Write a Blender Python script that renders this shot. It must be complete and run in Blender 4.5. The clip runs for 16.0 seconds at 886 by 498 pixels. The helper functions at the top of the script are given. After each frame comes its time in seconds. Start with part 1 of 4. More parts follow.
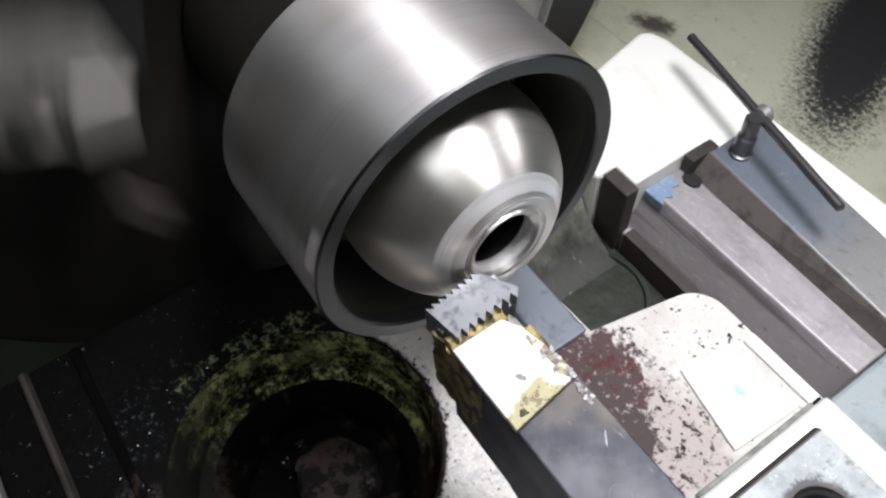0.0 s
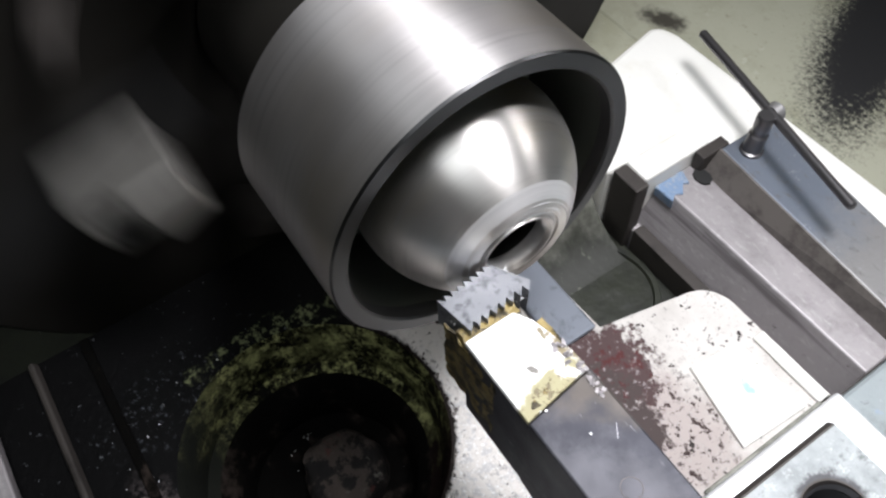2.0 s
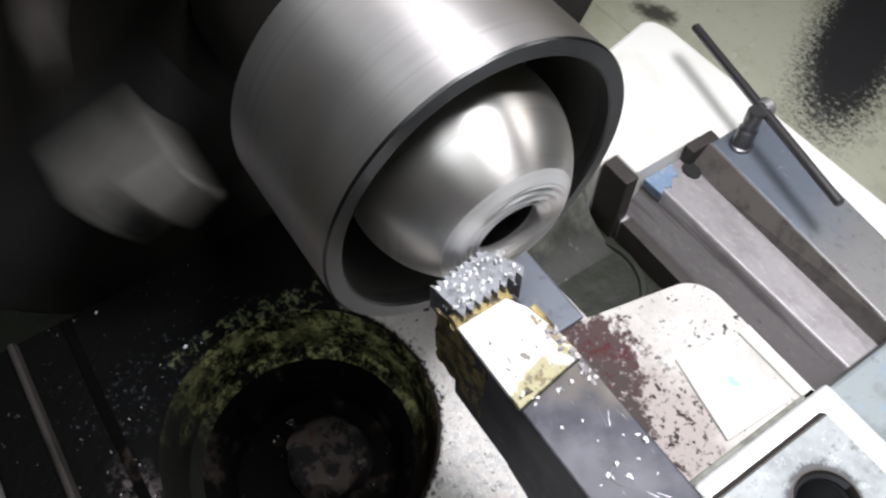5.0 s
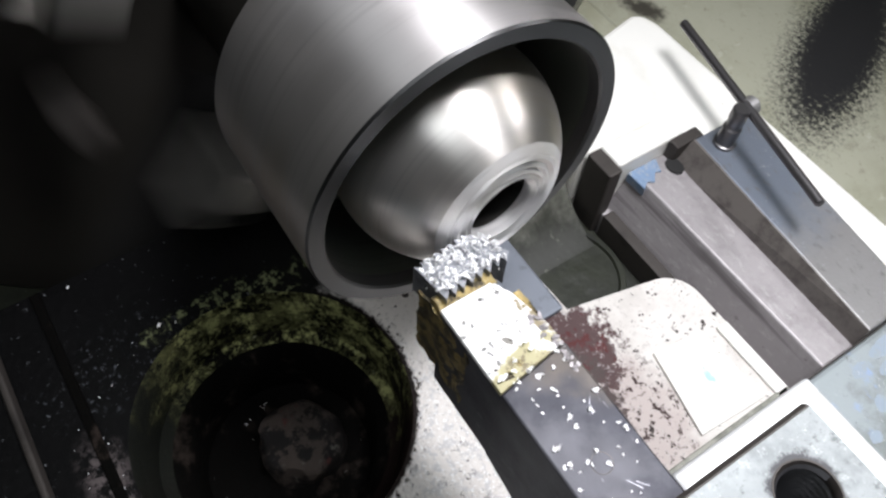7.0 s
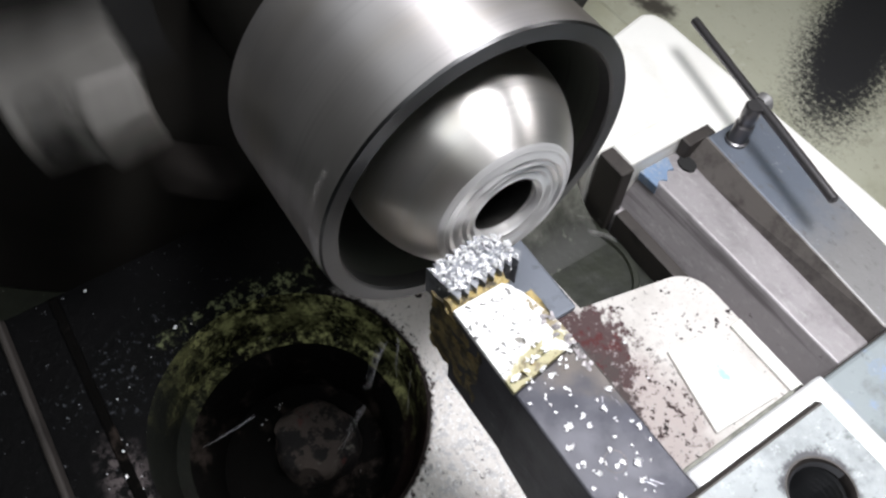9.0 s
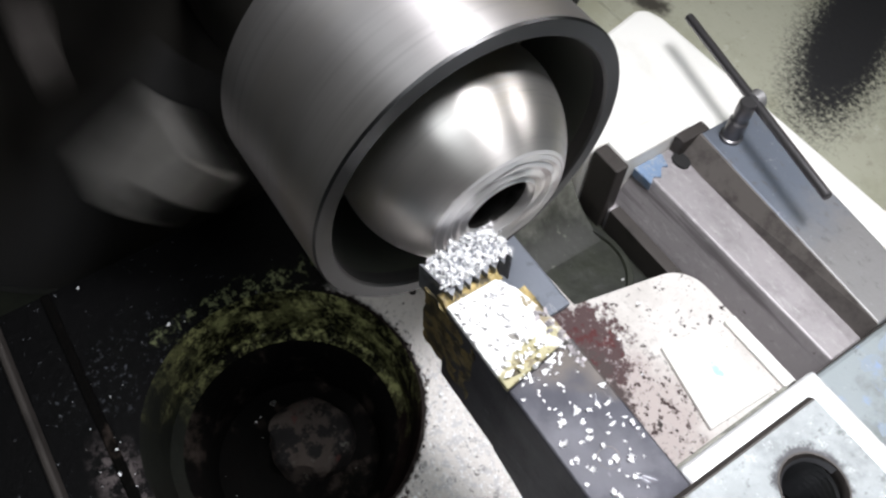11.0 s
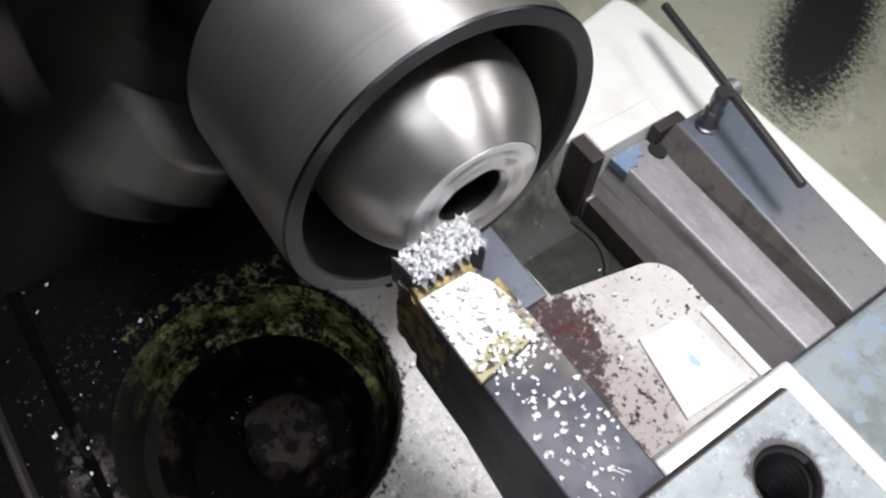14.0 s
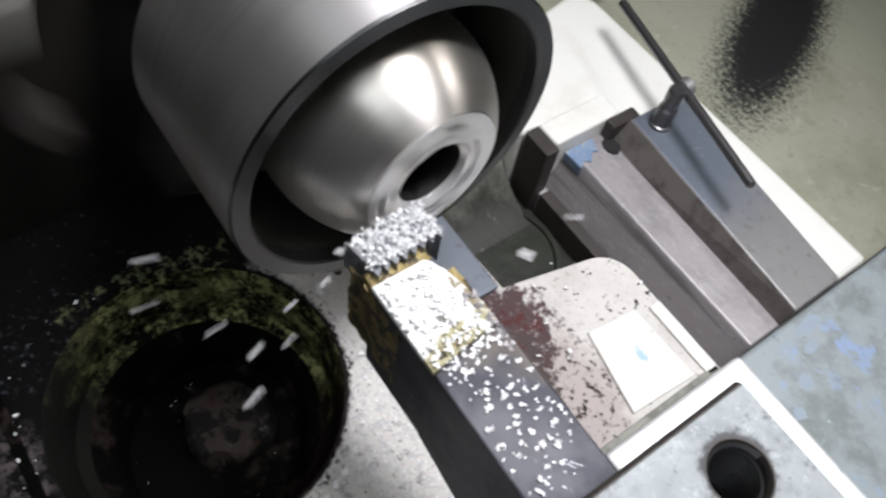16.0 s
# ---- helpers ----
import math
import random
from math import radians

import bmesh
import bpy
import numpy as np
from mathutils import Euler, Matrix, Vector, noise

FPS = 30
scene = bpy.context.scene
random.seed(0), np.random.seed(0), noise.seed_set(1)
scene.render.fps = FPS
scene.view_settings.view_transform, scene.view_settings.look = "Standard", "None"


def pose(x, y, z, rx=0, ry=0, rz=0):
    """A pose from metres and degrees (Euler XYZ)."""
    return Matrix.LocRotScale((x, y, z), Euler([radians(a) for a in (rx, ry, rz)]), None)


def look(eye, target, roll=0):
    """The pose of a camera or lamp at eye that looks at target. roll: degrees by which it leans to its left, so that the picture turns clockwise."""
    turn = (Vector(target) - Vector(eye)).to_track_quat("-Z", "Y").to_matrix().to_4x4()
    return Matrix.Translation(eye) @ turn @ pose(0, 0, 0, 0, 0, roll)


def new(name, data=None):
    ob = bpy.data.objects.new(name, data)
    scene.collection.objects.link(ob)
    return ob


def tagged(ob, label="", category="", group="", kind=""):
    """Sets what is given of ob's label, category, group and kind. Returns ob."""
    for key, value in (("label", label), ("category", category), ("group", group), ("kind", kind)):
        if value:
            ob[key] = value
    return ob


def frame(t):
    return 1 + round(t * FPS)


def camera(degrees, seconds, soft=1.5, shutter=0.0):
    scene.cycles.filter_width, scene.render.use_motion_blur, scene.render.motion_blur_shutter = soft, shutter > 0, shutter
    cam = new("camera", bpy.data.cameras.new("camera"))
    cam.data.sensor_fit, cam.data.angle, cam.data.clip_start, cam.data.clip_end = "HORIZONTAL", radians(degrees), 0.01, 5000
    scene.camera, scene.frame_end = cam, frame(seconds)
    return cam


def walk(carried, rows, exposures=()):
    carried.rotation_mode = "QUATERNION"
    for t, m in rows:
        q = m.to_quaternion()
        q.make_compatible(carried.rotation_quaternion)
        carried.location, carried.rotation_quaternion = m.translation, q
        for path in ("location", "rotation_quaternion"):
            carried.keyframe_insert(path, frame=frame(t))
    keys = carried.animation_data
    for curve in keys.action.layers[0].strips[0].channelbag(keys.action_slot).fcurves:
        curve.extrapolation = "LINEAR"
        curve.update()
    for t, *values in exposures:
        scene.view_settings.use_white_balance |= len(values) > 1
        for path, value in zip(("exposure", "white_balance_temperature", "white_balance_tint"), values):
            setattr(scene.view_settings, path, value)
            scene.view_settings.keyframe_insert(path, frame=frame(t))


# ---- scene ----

# ---------------------------------------------------------------- camera
cam = camera(59.605, 16.0, soft=2.4, shutter=0.5)
walk(cam, [
    (0, pose(0.08445, -0.06063, 0.13866, 34.334, 1.876, 55.176)),
    (0.5, pose(0.08374, -0.06129, 0.13870, 34.097, 1.707, 55.394)),
    (1, pose(0.08334, -0.06162, 0.13874, 34.049, 1.633, 55.371)),
    (1.5, pose(0.08371, -0.06253, 0.13874, 34.034, 1.756, 55.637)),
    (2, pose(0.08286, -0.06270, 0.13879, 33.924, 1.690, 55.733)),
    (2.5, pose(0.08249, -0.06301, 0.13912, 33.831, 1.667, 55.807)),
    (3, pose(0.08210, -0.06335, 0.13900, 33.752, 1.739, 55.749)),
    (3.5, pose(0.08247, -0.06324, 0.13902, 33.704, 1.827, 55.708)),
    (4, pose(0.08191, -0.06362, 0.13906, 33.558, 1.669, 55.660)),
    (6.5, pose(0.08044, -0.06745, 0.13380, 32.883, -3.172, 56.608)),
    (7, pose(0.08057, -0.06739, 0.13401, 32.710, -2.918, 56.619)),
    (7.5, pose(0.08066, -0.06758, 0.13431, 32.631, -2.684, 56.641)),
    (8, pose(0.08052, -0.06727, 0.13478, 32.698, -2.271, 56.616)),
    (8.5, pose(0.08038, -0.06733, 0.13475, 32.607, -2.100, 56.501)),
    (9, pose(0.08080, -0.06748, 0.13509, 32.646, -1.824, 56.699)),
    (11.5, pose(0.08061, -0.06689, 0.13482, 32.329, -2.128, 56.283)),
    (12, pose(0.08026, -0.06627, 0.13474, 32.036, -1.953, 55.959)),
    (12.5, pose(0.08023, -0.06585, 0.13417, 31.947, -2.227, 55.823)),
    (13, pose(0.08046, -0.06601, 0.13379, 31.869, -2.656, 55.796)),
    (13.5, pose(0.08031, -0.06448, 0.13298, 31.822, -2.978, 55.149)),
    (14, pose(0.08044, -0.06488, 0.13333, 31.766, -3.017, 55.273)),
    (14.5, pose(0.08091, -0.06488, 0.13292, 31.846, -3.098, 55.425)),
    (15, pose(0.08069, -0.06571, 0.13358, 32.486, -3.293, 55.682)),
    (15.5, pose(0.07881, -0.06851, 0.13123, 31.715, -4.937, 56.661)),
    (16, pose(0.08038, -0.06515, 0.12896, 31.549, -7.053, 54.717)),
], exposures=[(0, 0.05), (11.5, 0.07), (13.5, -0.10), (16, -0.18)])

# ---------------------------------------------------------------- light
world = bpy.data.worlds.new("workshop_air")
scene.world = world
world.use_nodes = True
world.node_tree.nodes["Background"].inputs[0].default_value = (0.80, 0.90, 1.0, 1)
world.node_tree.nodes["Background"].inputs[1].default_value = 0.03


def lamp(name, eye, target, watts, size, colour):
    data = bpy.data.lights.new(name, "AREA")
    data.shape, data.size, data.energy, data.color = "DISK", size, watts, colour
    ob = new(name, data)
    ob.matrix_world = look(eye, target)
    return ob


def spot(name, eye, target, watts, degrees, blend, radius, colour):
    data = bpy.data.lights.new(name, "SPOT")
    data.spot_size, data.spot_blend, data.shadow_soft_size = radians(degrees), blend, radius
    data.energy, data.color = watts, colour
    ob = new(name, data)
    ob.matrix_world = look(eye, target)
    return ob


spot("machine_lamp", (0.060, 0.100, 0.360), (0.020, 0.055, -0.04), 9.5, 78, 1.0, 0.062, (0.965, 0.96, 1.0))
spot("back_lamp", (0.100, 0.330, 0.230), (0.02, 0.03, -0.03), 1.3, 60, 1.0, 0.022, (0.97, 0.98, 1.0))
# Unseen fill added to brighten the housing's lower left side
lamp("fill_lamp", (0.20, -0.30, 1.15), (0.05, 0.0, 0.0), 4.6, 0.7, (0.92, 0.965, 1.0))

# ---------------------------------------------------------------- materials


class Mat:
    """A node material with short calls for what most surfaces need."""

    def __init__(self, name, colour, rough=0.5, metal=0.0, spec=0.5):
        self.m = bpy.data.materials.new(name)
        self.m.use_nodes = True
        self.t = self.m.node_tree
        self.b = self.t.nodes["Principled BSDF"]
        self.b.inputs["Base Color"].default_value = (*colour, 1)
        self.b.inputs["Roughness"].default_value = rough
        self.b.inputs["Metallic"].default_value = metal
        self.b.inputs["Specular IOR Level"].default_value = spec
        self.colour = None
        self.height = None
        self.base = colour
        self.co = self.t.nodes.new("ShaderNodeTexCoord").outputs["Object"]

    def noise(self, scale, detail=4.0, rough=0.55, stretch=(1, 1, 1), distort=0.0):
        mp = self.t.nodes.new("ShaderNodeMapping")
        mp.inputs["Scale"].default_value = stretch
        self.t.links.new(self.co, mp.inputs["Vector"])
        n = self.t.nodes.new("ShaderNodeTexNoise")
        n.inputs["Scale"].default_value, n.inputs["Detail"].default_value = scale, detail
        n.inputs["Roughness"].default_value, n.inputs["Distortion"].default_value = rough, distort
        self.t.links.new(mp.outputs[0], n.inputs["Vector"])
        return n.outputs["Fac"]

    def cells(self, scale, stretch=(1, 1, 1)):
        mp = self.t.nodes.new("ShaderNodeMapping")
        mp.inputs["Scale"].default_value = stretch
        self.t.links.new(self.co, mp.inputs["Vector"])
        n = self.t.nodes.new("ShaderNodeTexVoronoi")
        n.inputs["Scale"].default_value = scale
        self.t.links.new(mp.outputs[0], n.inputs["Vector"])
        return n.outputs["Distance"]

    def step(self, fac, low, high):
        r = self.t.nodes.new("ShaderNodeMapRange")
        r.interpolation_type = "SMOOTHSTEP"
        r.inputs["From Min"].default_value, r.inputs["From Max"].default_value = low, high
        self.t.links.new(fac, r.inputs["Value"])
        return r.outputs["Result"]

    def math(self, op, a, b):
        n = self.t.nodes.new("ShaderNodeMath")
        n.operation = op
        for k, v in enumerate((a, b)):
            if isinstance(v, (int, float)):
                n.inputs[k].default_value = v
            else:
                self.t.links.new(v, n.inputs[k])
        return n.outputs[0]

    def axis(self, k):
        s = self.t.nodes.new("ShaderNodeSeparateXYZ")
        self.t.links.new(self.co, s.inputs[0])
        return s.outputs[k]

    def blob(self, centre, radii, wobble=0.35, scale=90, turn=0.0, soft=0.12):
        """1 inside an uneven patch round a place in the object's space, 0 outside."""
        mp = self.t.nodes.new("ShaderNodeMapping")
        mp.vector_type = "TEXTURE"
        mp.inputs["Location"].default_value, mp.inputs["Scale"].default_value = centre, radii
        mp.inputs["Rotation"].default_value = (0, 0, radians(turn))
        self.t.links.new(self.co, mp.inputs["Vector"])
        ln = self.t.nodes.new("ShaderNodeVectorMath")
        ln.operation = "LENGTH"
        self.t.links.new(mp.outputs[0], ln.inputs[0])
        d = self.math("ADD", ln.outputs["Value"], self.math("MULTIPLY", self.math("SUBTRACT", self.noise(scale, 6, 0.7), 0.5), wobble * 4))
        return self.step(d, 1 + soft, 1 - soft)

    def over(self, fac, colour, rough=None):
        mx = self.t.nodes.new("ShaderNodeMix")
        mx.data_type = "RGBA"
        self.t.links.new(fac, mx.inputs[0])
        if self.colour is None:
            mx.inputs[6].default_value = (*self.base, 1)
        else:
            self.t.links.new(self.colour, mx.inputs[6])
        mx.inputs[7].default_value = (*colour, 1)
        self.colour = mx.outputs[2]
        self.t.links.new(self.colour, self.b.inputs["Base Color"])
        return self

    def to_rough(self, fac, low, high):
        r = self.t.nodes.new("ShaderNodeMapRange")
        r.inputs["To Min"].default_value, r.inputs["To Max"].default_value = low, high
        self.t.links.new(fac, r.inputs["Value"])
        self.t.links.new(r.outputs["Result"], self.b.inputs["Roughness"])
        return self

    def to_metal(self, fac, low, high):
        r = self.t.nodes.new("ShaderNodeMapRange")
        r.inputs["To Min"].default_value, r.inputs["To Max"].default_value = low, high
        self.t.links.new(fac, r.inputs["Value"])
        self.t.links.new(r.outputs["Result"], self.b.inputs["Metallic"])
        return self

    def bump(self, fac, depth, strength=1.0):
        n = self.t.nodes.new("ShaderNodeBump")
        n.inputs["Distance"].default_value, n.inputs["Strength"].default_value = depth, strength
        self.t.links.new(fac, n.inputs["Height"])
        if self.height is not None:
            self.t.links.new(self.height, n.inputs["Normal"])
        self.height = n.outputs[0]
        self.t.links.new(self.height, self.b.inputs["Normal"])
        return self


def turned(name, colour, rough, ring=2600, depth=0.00001, grain=0.75, metal=1.0):
    """Steel from the lathe: fine rings round the object's x axis and faint stains."""
    s = Mat(name, colour, rough, metal)
    s.over(s.step(s.noise(60, 5, 0.6), 0.45, 0.75), tuple(c * 0.72 for c in colour))
    s.over(s.step(s.noise(26, 4, 0.6), 0.46, 0.70), (colour[0] * 0.80, colour[1] * 0.76, colour[2] * 0.68))
    s.over(s.step(s.noise(900, 2, 0.5, (1, 0.02, 0.02)), 0.5, 0.8), tuple(c * 0.85 for c in colour))
    s.over(s.step(s.noise(330, 5, 0.75, (1, 0.15, 0.15)), 0.63, 0.72), tuple(c * 0.62 for c in colour))
    s.to_rough(s.noise(150, 5, 0.65), rough * 0.75, rough * 1.3)
    s.bump(s.noise(ring, 2, 0.5, (1, 0.01, 0.01)), depth)
    tan = s.t.nodes.new("ShaderNodeTangent")
    tan.direction_type, tan.axis = "RADIAL", "X"
    s.t.links.new(tan.outputs[0], s.b.inputs["Tangent"])
    s.b.inputs["Anisotropic"].default_value = grain
    s.b.inputs["Anisotropic Rotation"].default_value = 0.25
    return s.m


HOUSING = turned("turned_housing_steel", (0.64, 0.615, 0.615), 0.44, metal=0.94)
# Rim and bore are darker steels than the housing's outside
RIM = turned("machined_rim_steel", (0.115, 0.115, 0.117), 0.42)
BORE = turned("darker_bore_steel", (0.16, 0.17, 0.15), 0.45)
BALL = turned("polished_ball_steel", (0.74, 0.715, 0.69), 0.40, 2600, 0.00001, 0.7, 0.95)
CUT = turned("fresh_cut_steel", (0.88, 0.87, 0.87), 0.34, 3200, 0.00008, 0.5, 0.65)
# Hole wall much darker than the ball's skin
_m = Mat("dark_bored_steel", (0.13, 0.125, 0.12), 0.38, 0.85)
_m.over(_m.step(_m.noise(300, 5, 0.7), 0.5, 0.65), (0.03, 0.028, 0.026)).bump(_m.noise(900, 3), 0.00008)
HOLE = _m.m

_m = Mat("chuck_iron", (0.016, 0.015, 0.013), 0.6, 0.1, 0.12)
_m.over(_m.step(_m.noise(40, 6, 0.65), 0.45, 0.7), (0.010, 0.009, 0.008))
_m.to_rough(_m.noise(120, 4), 0.38, 0.65).bump(_m.noise(600, 4), 0.0001)
CHUCK = _m.m
_m = Mat("bare_jaw_steel", (0.40, 0.385, 0.36), 0.46, 0.85)
_m.over(_m.step(_m.noise(90, 6, 0.65), 0.52, 0.7), (0.25, 0.24, 0.22)).bump(_m.noise(900, 3), 0.00005)
JAW_BARE = _m.m
_m = Mat("dark_shank_steel", (0.085, 0.085, 0.098), 0.5, 0.55)
_m.over(_m.step(_m.noise(55, 6, 0.65), 0.42, 0.62), (0.045, 0.046, 0.058))
_m.over(_m.step(_m.noise(30, 5, 0.6), 0.58, 0.72), (0.100, 0.088, 0.080))
_m.over(_m.step(_m.noise(500, 3, 0.7, (0.3, 1, 1)), 0.66, 0.75), (0.22, 0.22, 0.24))
_m.to_rough(_m.noise(180, 5, 0.7), 0.42, 0.68).bump(_m.noise(1500, 4, 0.6), 0.00004)
SHANK = _m.m
_m = Mat("silvery_ground_head", (0.88, 0.87, 0.86), 0.48, 0.15)
_m.over(_m.blob((0.0425, -0.0140, 0), (0.0030, 0.0105, 0.02), 0.30, 260, 12, 0.15), (0.36, 0.33, 0.19))
_m.over(_m.math("MULTIPLY", _m.step(_m.noise(420, 6, 0.75), 0.52, 0.58), _m.blob((0.0435, -0.0150, 0), (0.0030, 0.0090, 0.02), 0.4, 260, 12)), (0.16, 0.13, 0.07))
_m.over(_m.math("MULTIPLY", _m.step(_m.noise(300, 5, 0.75), 0.44, 0.52), _m.blob((0.0400, -0.0080, 0), (0.0055, 0.0035, 0.02), 0.4, 260, 12)), (0.80, 0.79, 0.78))
_m.over(_m.blob((0.0372, -0.0152, 0), (0.0012, 0.0007, 0.02), 0.5, 900, 30), (0.20, 0.19, 0.17))
_m.over(_m.math("MULTIPLY", _m.step(_m.noise(300, 5, 0.7), 0.46, 0.56), _m.blob((0.034, -0.0072, 0), (0.0095, 0.0018, 0.02), 0.5, 160, 8)), (0.24, 0.20, 0.12))
_m.over(_m.step(_m.noise(420, 5, 0.7), 0.62, 0.72), (0.42, 0.40, 0.36))
_m.bump(_m.noise(900, 4), 0.00008)
HEAD = _m.m
_m = Mat("brass_braze", (0.32, 0.245, 0.10), 0.42, 0.45)
_m.over(_m.step(_m.noise(260, 6, 0.7), 0.42, 0.56), (0.060, 0.050, 0.032))
_m.over(_m.step(_m.noise(420, 5, 0.7), 0.6, 0.7), (0.50, 0.44, 0.26))
_m.bump(_m.noise(500, 6, 0.7), 0.0004)
BRAZE = _m.m
_m = Mat("tool_bit_steel", (0.30, 0.31, 0.335), 0.42, 0.7)
_m.over(_m.step(_m.noise(350, 5, 0.7), 0.48, 0.66), (0.15, 0.155, 0.17))
_m.to_rough(_m.noise(400, 4), 0.26, 0.5).bump(_m.noise(2000, 4), 0.00004)
BIT = _m.m
CHIP = Mat("bright_swarf", (0.94, 0.94, 0.95), 0.36, 0.05).m

_m = Mat("worn_post_steel", (0.27, 0.29, 0.295), 0.5, 0.4)
_m.over(_m.step(_m.noise(90, 8, 0.75), 0.44, 0.66), (0.19, 0.205, 0.21))
_m.over(_m.step(_m.noise(310, 8, 0.8, (1, 0.6, 1)), 0.54, 0.66), (0.12, 0.13, 0.13))
_m.over(_m.step(_m.noise(520, 6, 0.8), 0.55, 0.68), (0.42, 0.44, 0.44))
# Smudges and the shadow round the hole's mouth, painted as one ring
_m.over(_m.blob((0.0876, -0.0008, 0.0225), (0.0056, 0.0056, 0.02), 0.25, 500, 0, 0.12), (0.06, 0.06, 0.065))
_m.to_rough(_m.noise(220, 5), 0.42, 0.7).bump(_m.noise(900, 5, 0.65), 0.00012)
POST = _m.m
_m = Mat("thread_steel", (0.13, 0.13, 0.14), 0.35, 0.8)
_m.bump(_m.noise(900, 3), 0.00005)
THREAD = _m.m
_m = Mat("bright_ground_strip", (0.66, 0.67, 0.67), 0.45, 0.4)
_m.over(_m.step(_m.noise(400, 6, 0.75), 0.56, 0.7), (0.40, 0.41, 0.41))
STRIP = _m.m

_m = Mat("worn_blue_carriage", (0.33, 0.37, 0.385), 0.55, 0.2)
_m.over(_m.step(_m.noise(38, 7, 0.7), 0.44, 0.62), (0.22, 0.245, 0.24))
_m.over(_m.step(_m.noise(34, 6, 0.65, (1, 1.5, 1)), 0.55, 0.62), (0.29, 0.38, 0.56))
_m.over(_m.step(_m.noise(260, 7, 0.8), 0.58, 0.70), (0.15, 0.16, 0.15))
_m.over(_m.step(_m.noise(420, 6, 0.8), 0.62, 0.70), (0.56, 0.59, 0.60))
_m.to_rough(_m.noise(150, 5), 0.42, 0.7).bump(_m.noise(500, 6, 0.65), 0.00015)
CARRIAGE = _m.m
_m = Mat("old_pale_blue_paint", (0.30, 0.36, 0.435), 0.6)
_m.over(_m.step(_m.noise(260, 7, 0.8), 0.48, 0.60), (0.31, 0.355, 0.39))
_m.over(_m.step(_m.noise(420, 6, 0.8), 0.60, 0.70), (0.50, 0.55, 0.60)).bump(_m.noise(500, 6, 0.65), 0.00012)
PATCH = _m.m

_m = Mat("bed_way_steel", (0.40, 0.375, 0.385), 0.5, 0.5)
_m.over(_m.step(_m.noise(70, 8, 0.75), 0.46, 0.70), (0.30, 0.28, 0.285))
_m.over(_m.step(_m.noise(420, 6, 0.8, (0.4, 1, 1)), 0.52, 0.70), (0.52, 0.50, 0.505))
_m.over(_m.step(_m.noise(240, 7, 0.8), 0.62, 0.70), (0.13, 0.115, 0.11))
_m.over(_m.step(_m.noise(120, 4, 0.7, (0.05, 1, 1)), 0.58, 0.72), (0.20, 0.185, 0.19))
_m.to_rough(_m.noise(130, 5), 0.38, 0.66).bump(_m.noise(700, 6, 0.7), 0.00012)
WAY = _m.m
_m = Mat("bed_way_dark", (0.055, 0.048, 0.044), 0.6, 0.3)
_m.over(_m.step(_m.noise(70, 6, 0.65), 0.5, 0.7), (0.03, 0.026, 0.024))
_m.bump(_m.noise(500, 5), 0.0001)
WAYDARK = _m.m
_m = Mat("scraped_grey_steel", (0.26, 0.255, 0.255), 0.45, 0.5)
_m.over(_m.step(_m.noise(45, 6, 0.65), 0.45, 0.65), (0.25, 0.245, 0.245))
_m.over(_m.blob((0.000, 0.126, -0.077), (0.030, 0.030, 0.03), 0.4, 60, 0, 0.5), (0.175, 0.20, 0.245))
_m.over(_m.step(_m.noise(300, 7, 0.8, (0.5, 1, 1)), 0.55, 0.68), (0.16, 0.155, 0.155))
_m.over(_m.step(_m.noise(420, 6, 0.8), 0.60, 0.70), (0.36, 0.36, 0.38))
_m.to_rough(_m.noise(130, 5), 0.38, 0.6).bump(_m.noise(700, 5), 0.00008)
WAYBLUE = _m.m
_m = Mat("dark_brown_steel", (0.15, 0.135, 0.125), 0.5, 0.2)
_m.over(_m.step(_m.noise(90, 6, 0.7), 0.45, 0.65), (0.085, 0.075, 0.07)).bump(_m.noise(500, 5), 0.0001)
BROWN = _m.m
_m = Mat("chipped_blue_paint", (0.17, 0.25, 0.38), 0.6)
_m.over(_m.step(_m.noise(300, 7, 0.75), 0.48, 0.60), (0.30, 0.33, 0.37))
_m.over(_m.step(_m.noise(420, 6, 0.75), 0.58, 0.66), (0.10, 0.12, 0.16)).bump(_m.noise(400, 5), 0.0003)
BLUE = _m.m
_m = Mat("pale_blue_stain", (0.42, 0.60, 0.68), 0.6)
_m.over(_m.step(_m.noise(500, 5, 0.65), 0.45, 0.6), (0.68, 0.72, 0.72))
STAIN = _m.m

_m = Mat("cream_machine_paint", (0.82, 0.81, 0.77), 0.5)
_m.over(_m.step(_m.noise(30, 6, 0.65), 0.5, 0.75), (0.72, 0.70, 0.63))
_m.over(_m.step(_m.noise(260, 6, 0.7), 0.66, 0.74), (0.35, 0.32, 0.26))
_m.bump(_m.noise(300, 5), 0.00015)
CREAM = _m.m
_m = Mat("speckled_bed_paint", (0.70, 0.67, 0.64), 0.6, 0.0, 0.10)
_m.over(_m.step(_m.noise(25, 6, 0.65), 0.45, 0.7), (0.55, 0.52, 0.49))
_m.over(_m.blob((0.050, 0.036, -0.085), (0.022, 0.015, 0.03), 0.4, 120, 0, 0.4), (0.50, 0.44, 0.42))
_m.over(_m.step(_m.noise(620, 5, 0.75), 0.56, 0.66), (0.50, 0.47, 0.45))
_m.over(_m.math("MULTIPLY", _m.step(_m.noise(330, 6, 0.7), 0.54, 0.60), _m.blob((0.046, 0.037, -0.085), (0.022, 0.016, 0.03), 0.4, 150, 0, 0.3)), (0.06, 0.042, 0.04))
_m.over(_m.step(_m.noise(300, 4, 0.6), 0.63, 0.67), (0.05, 0.042, 0.04))
_m.over(_m.step(_m.noise(520, 4, 0.6), 0.66, 0.70), (0.09, 0.08, 0.075))
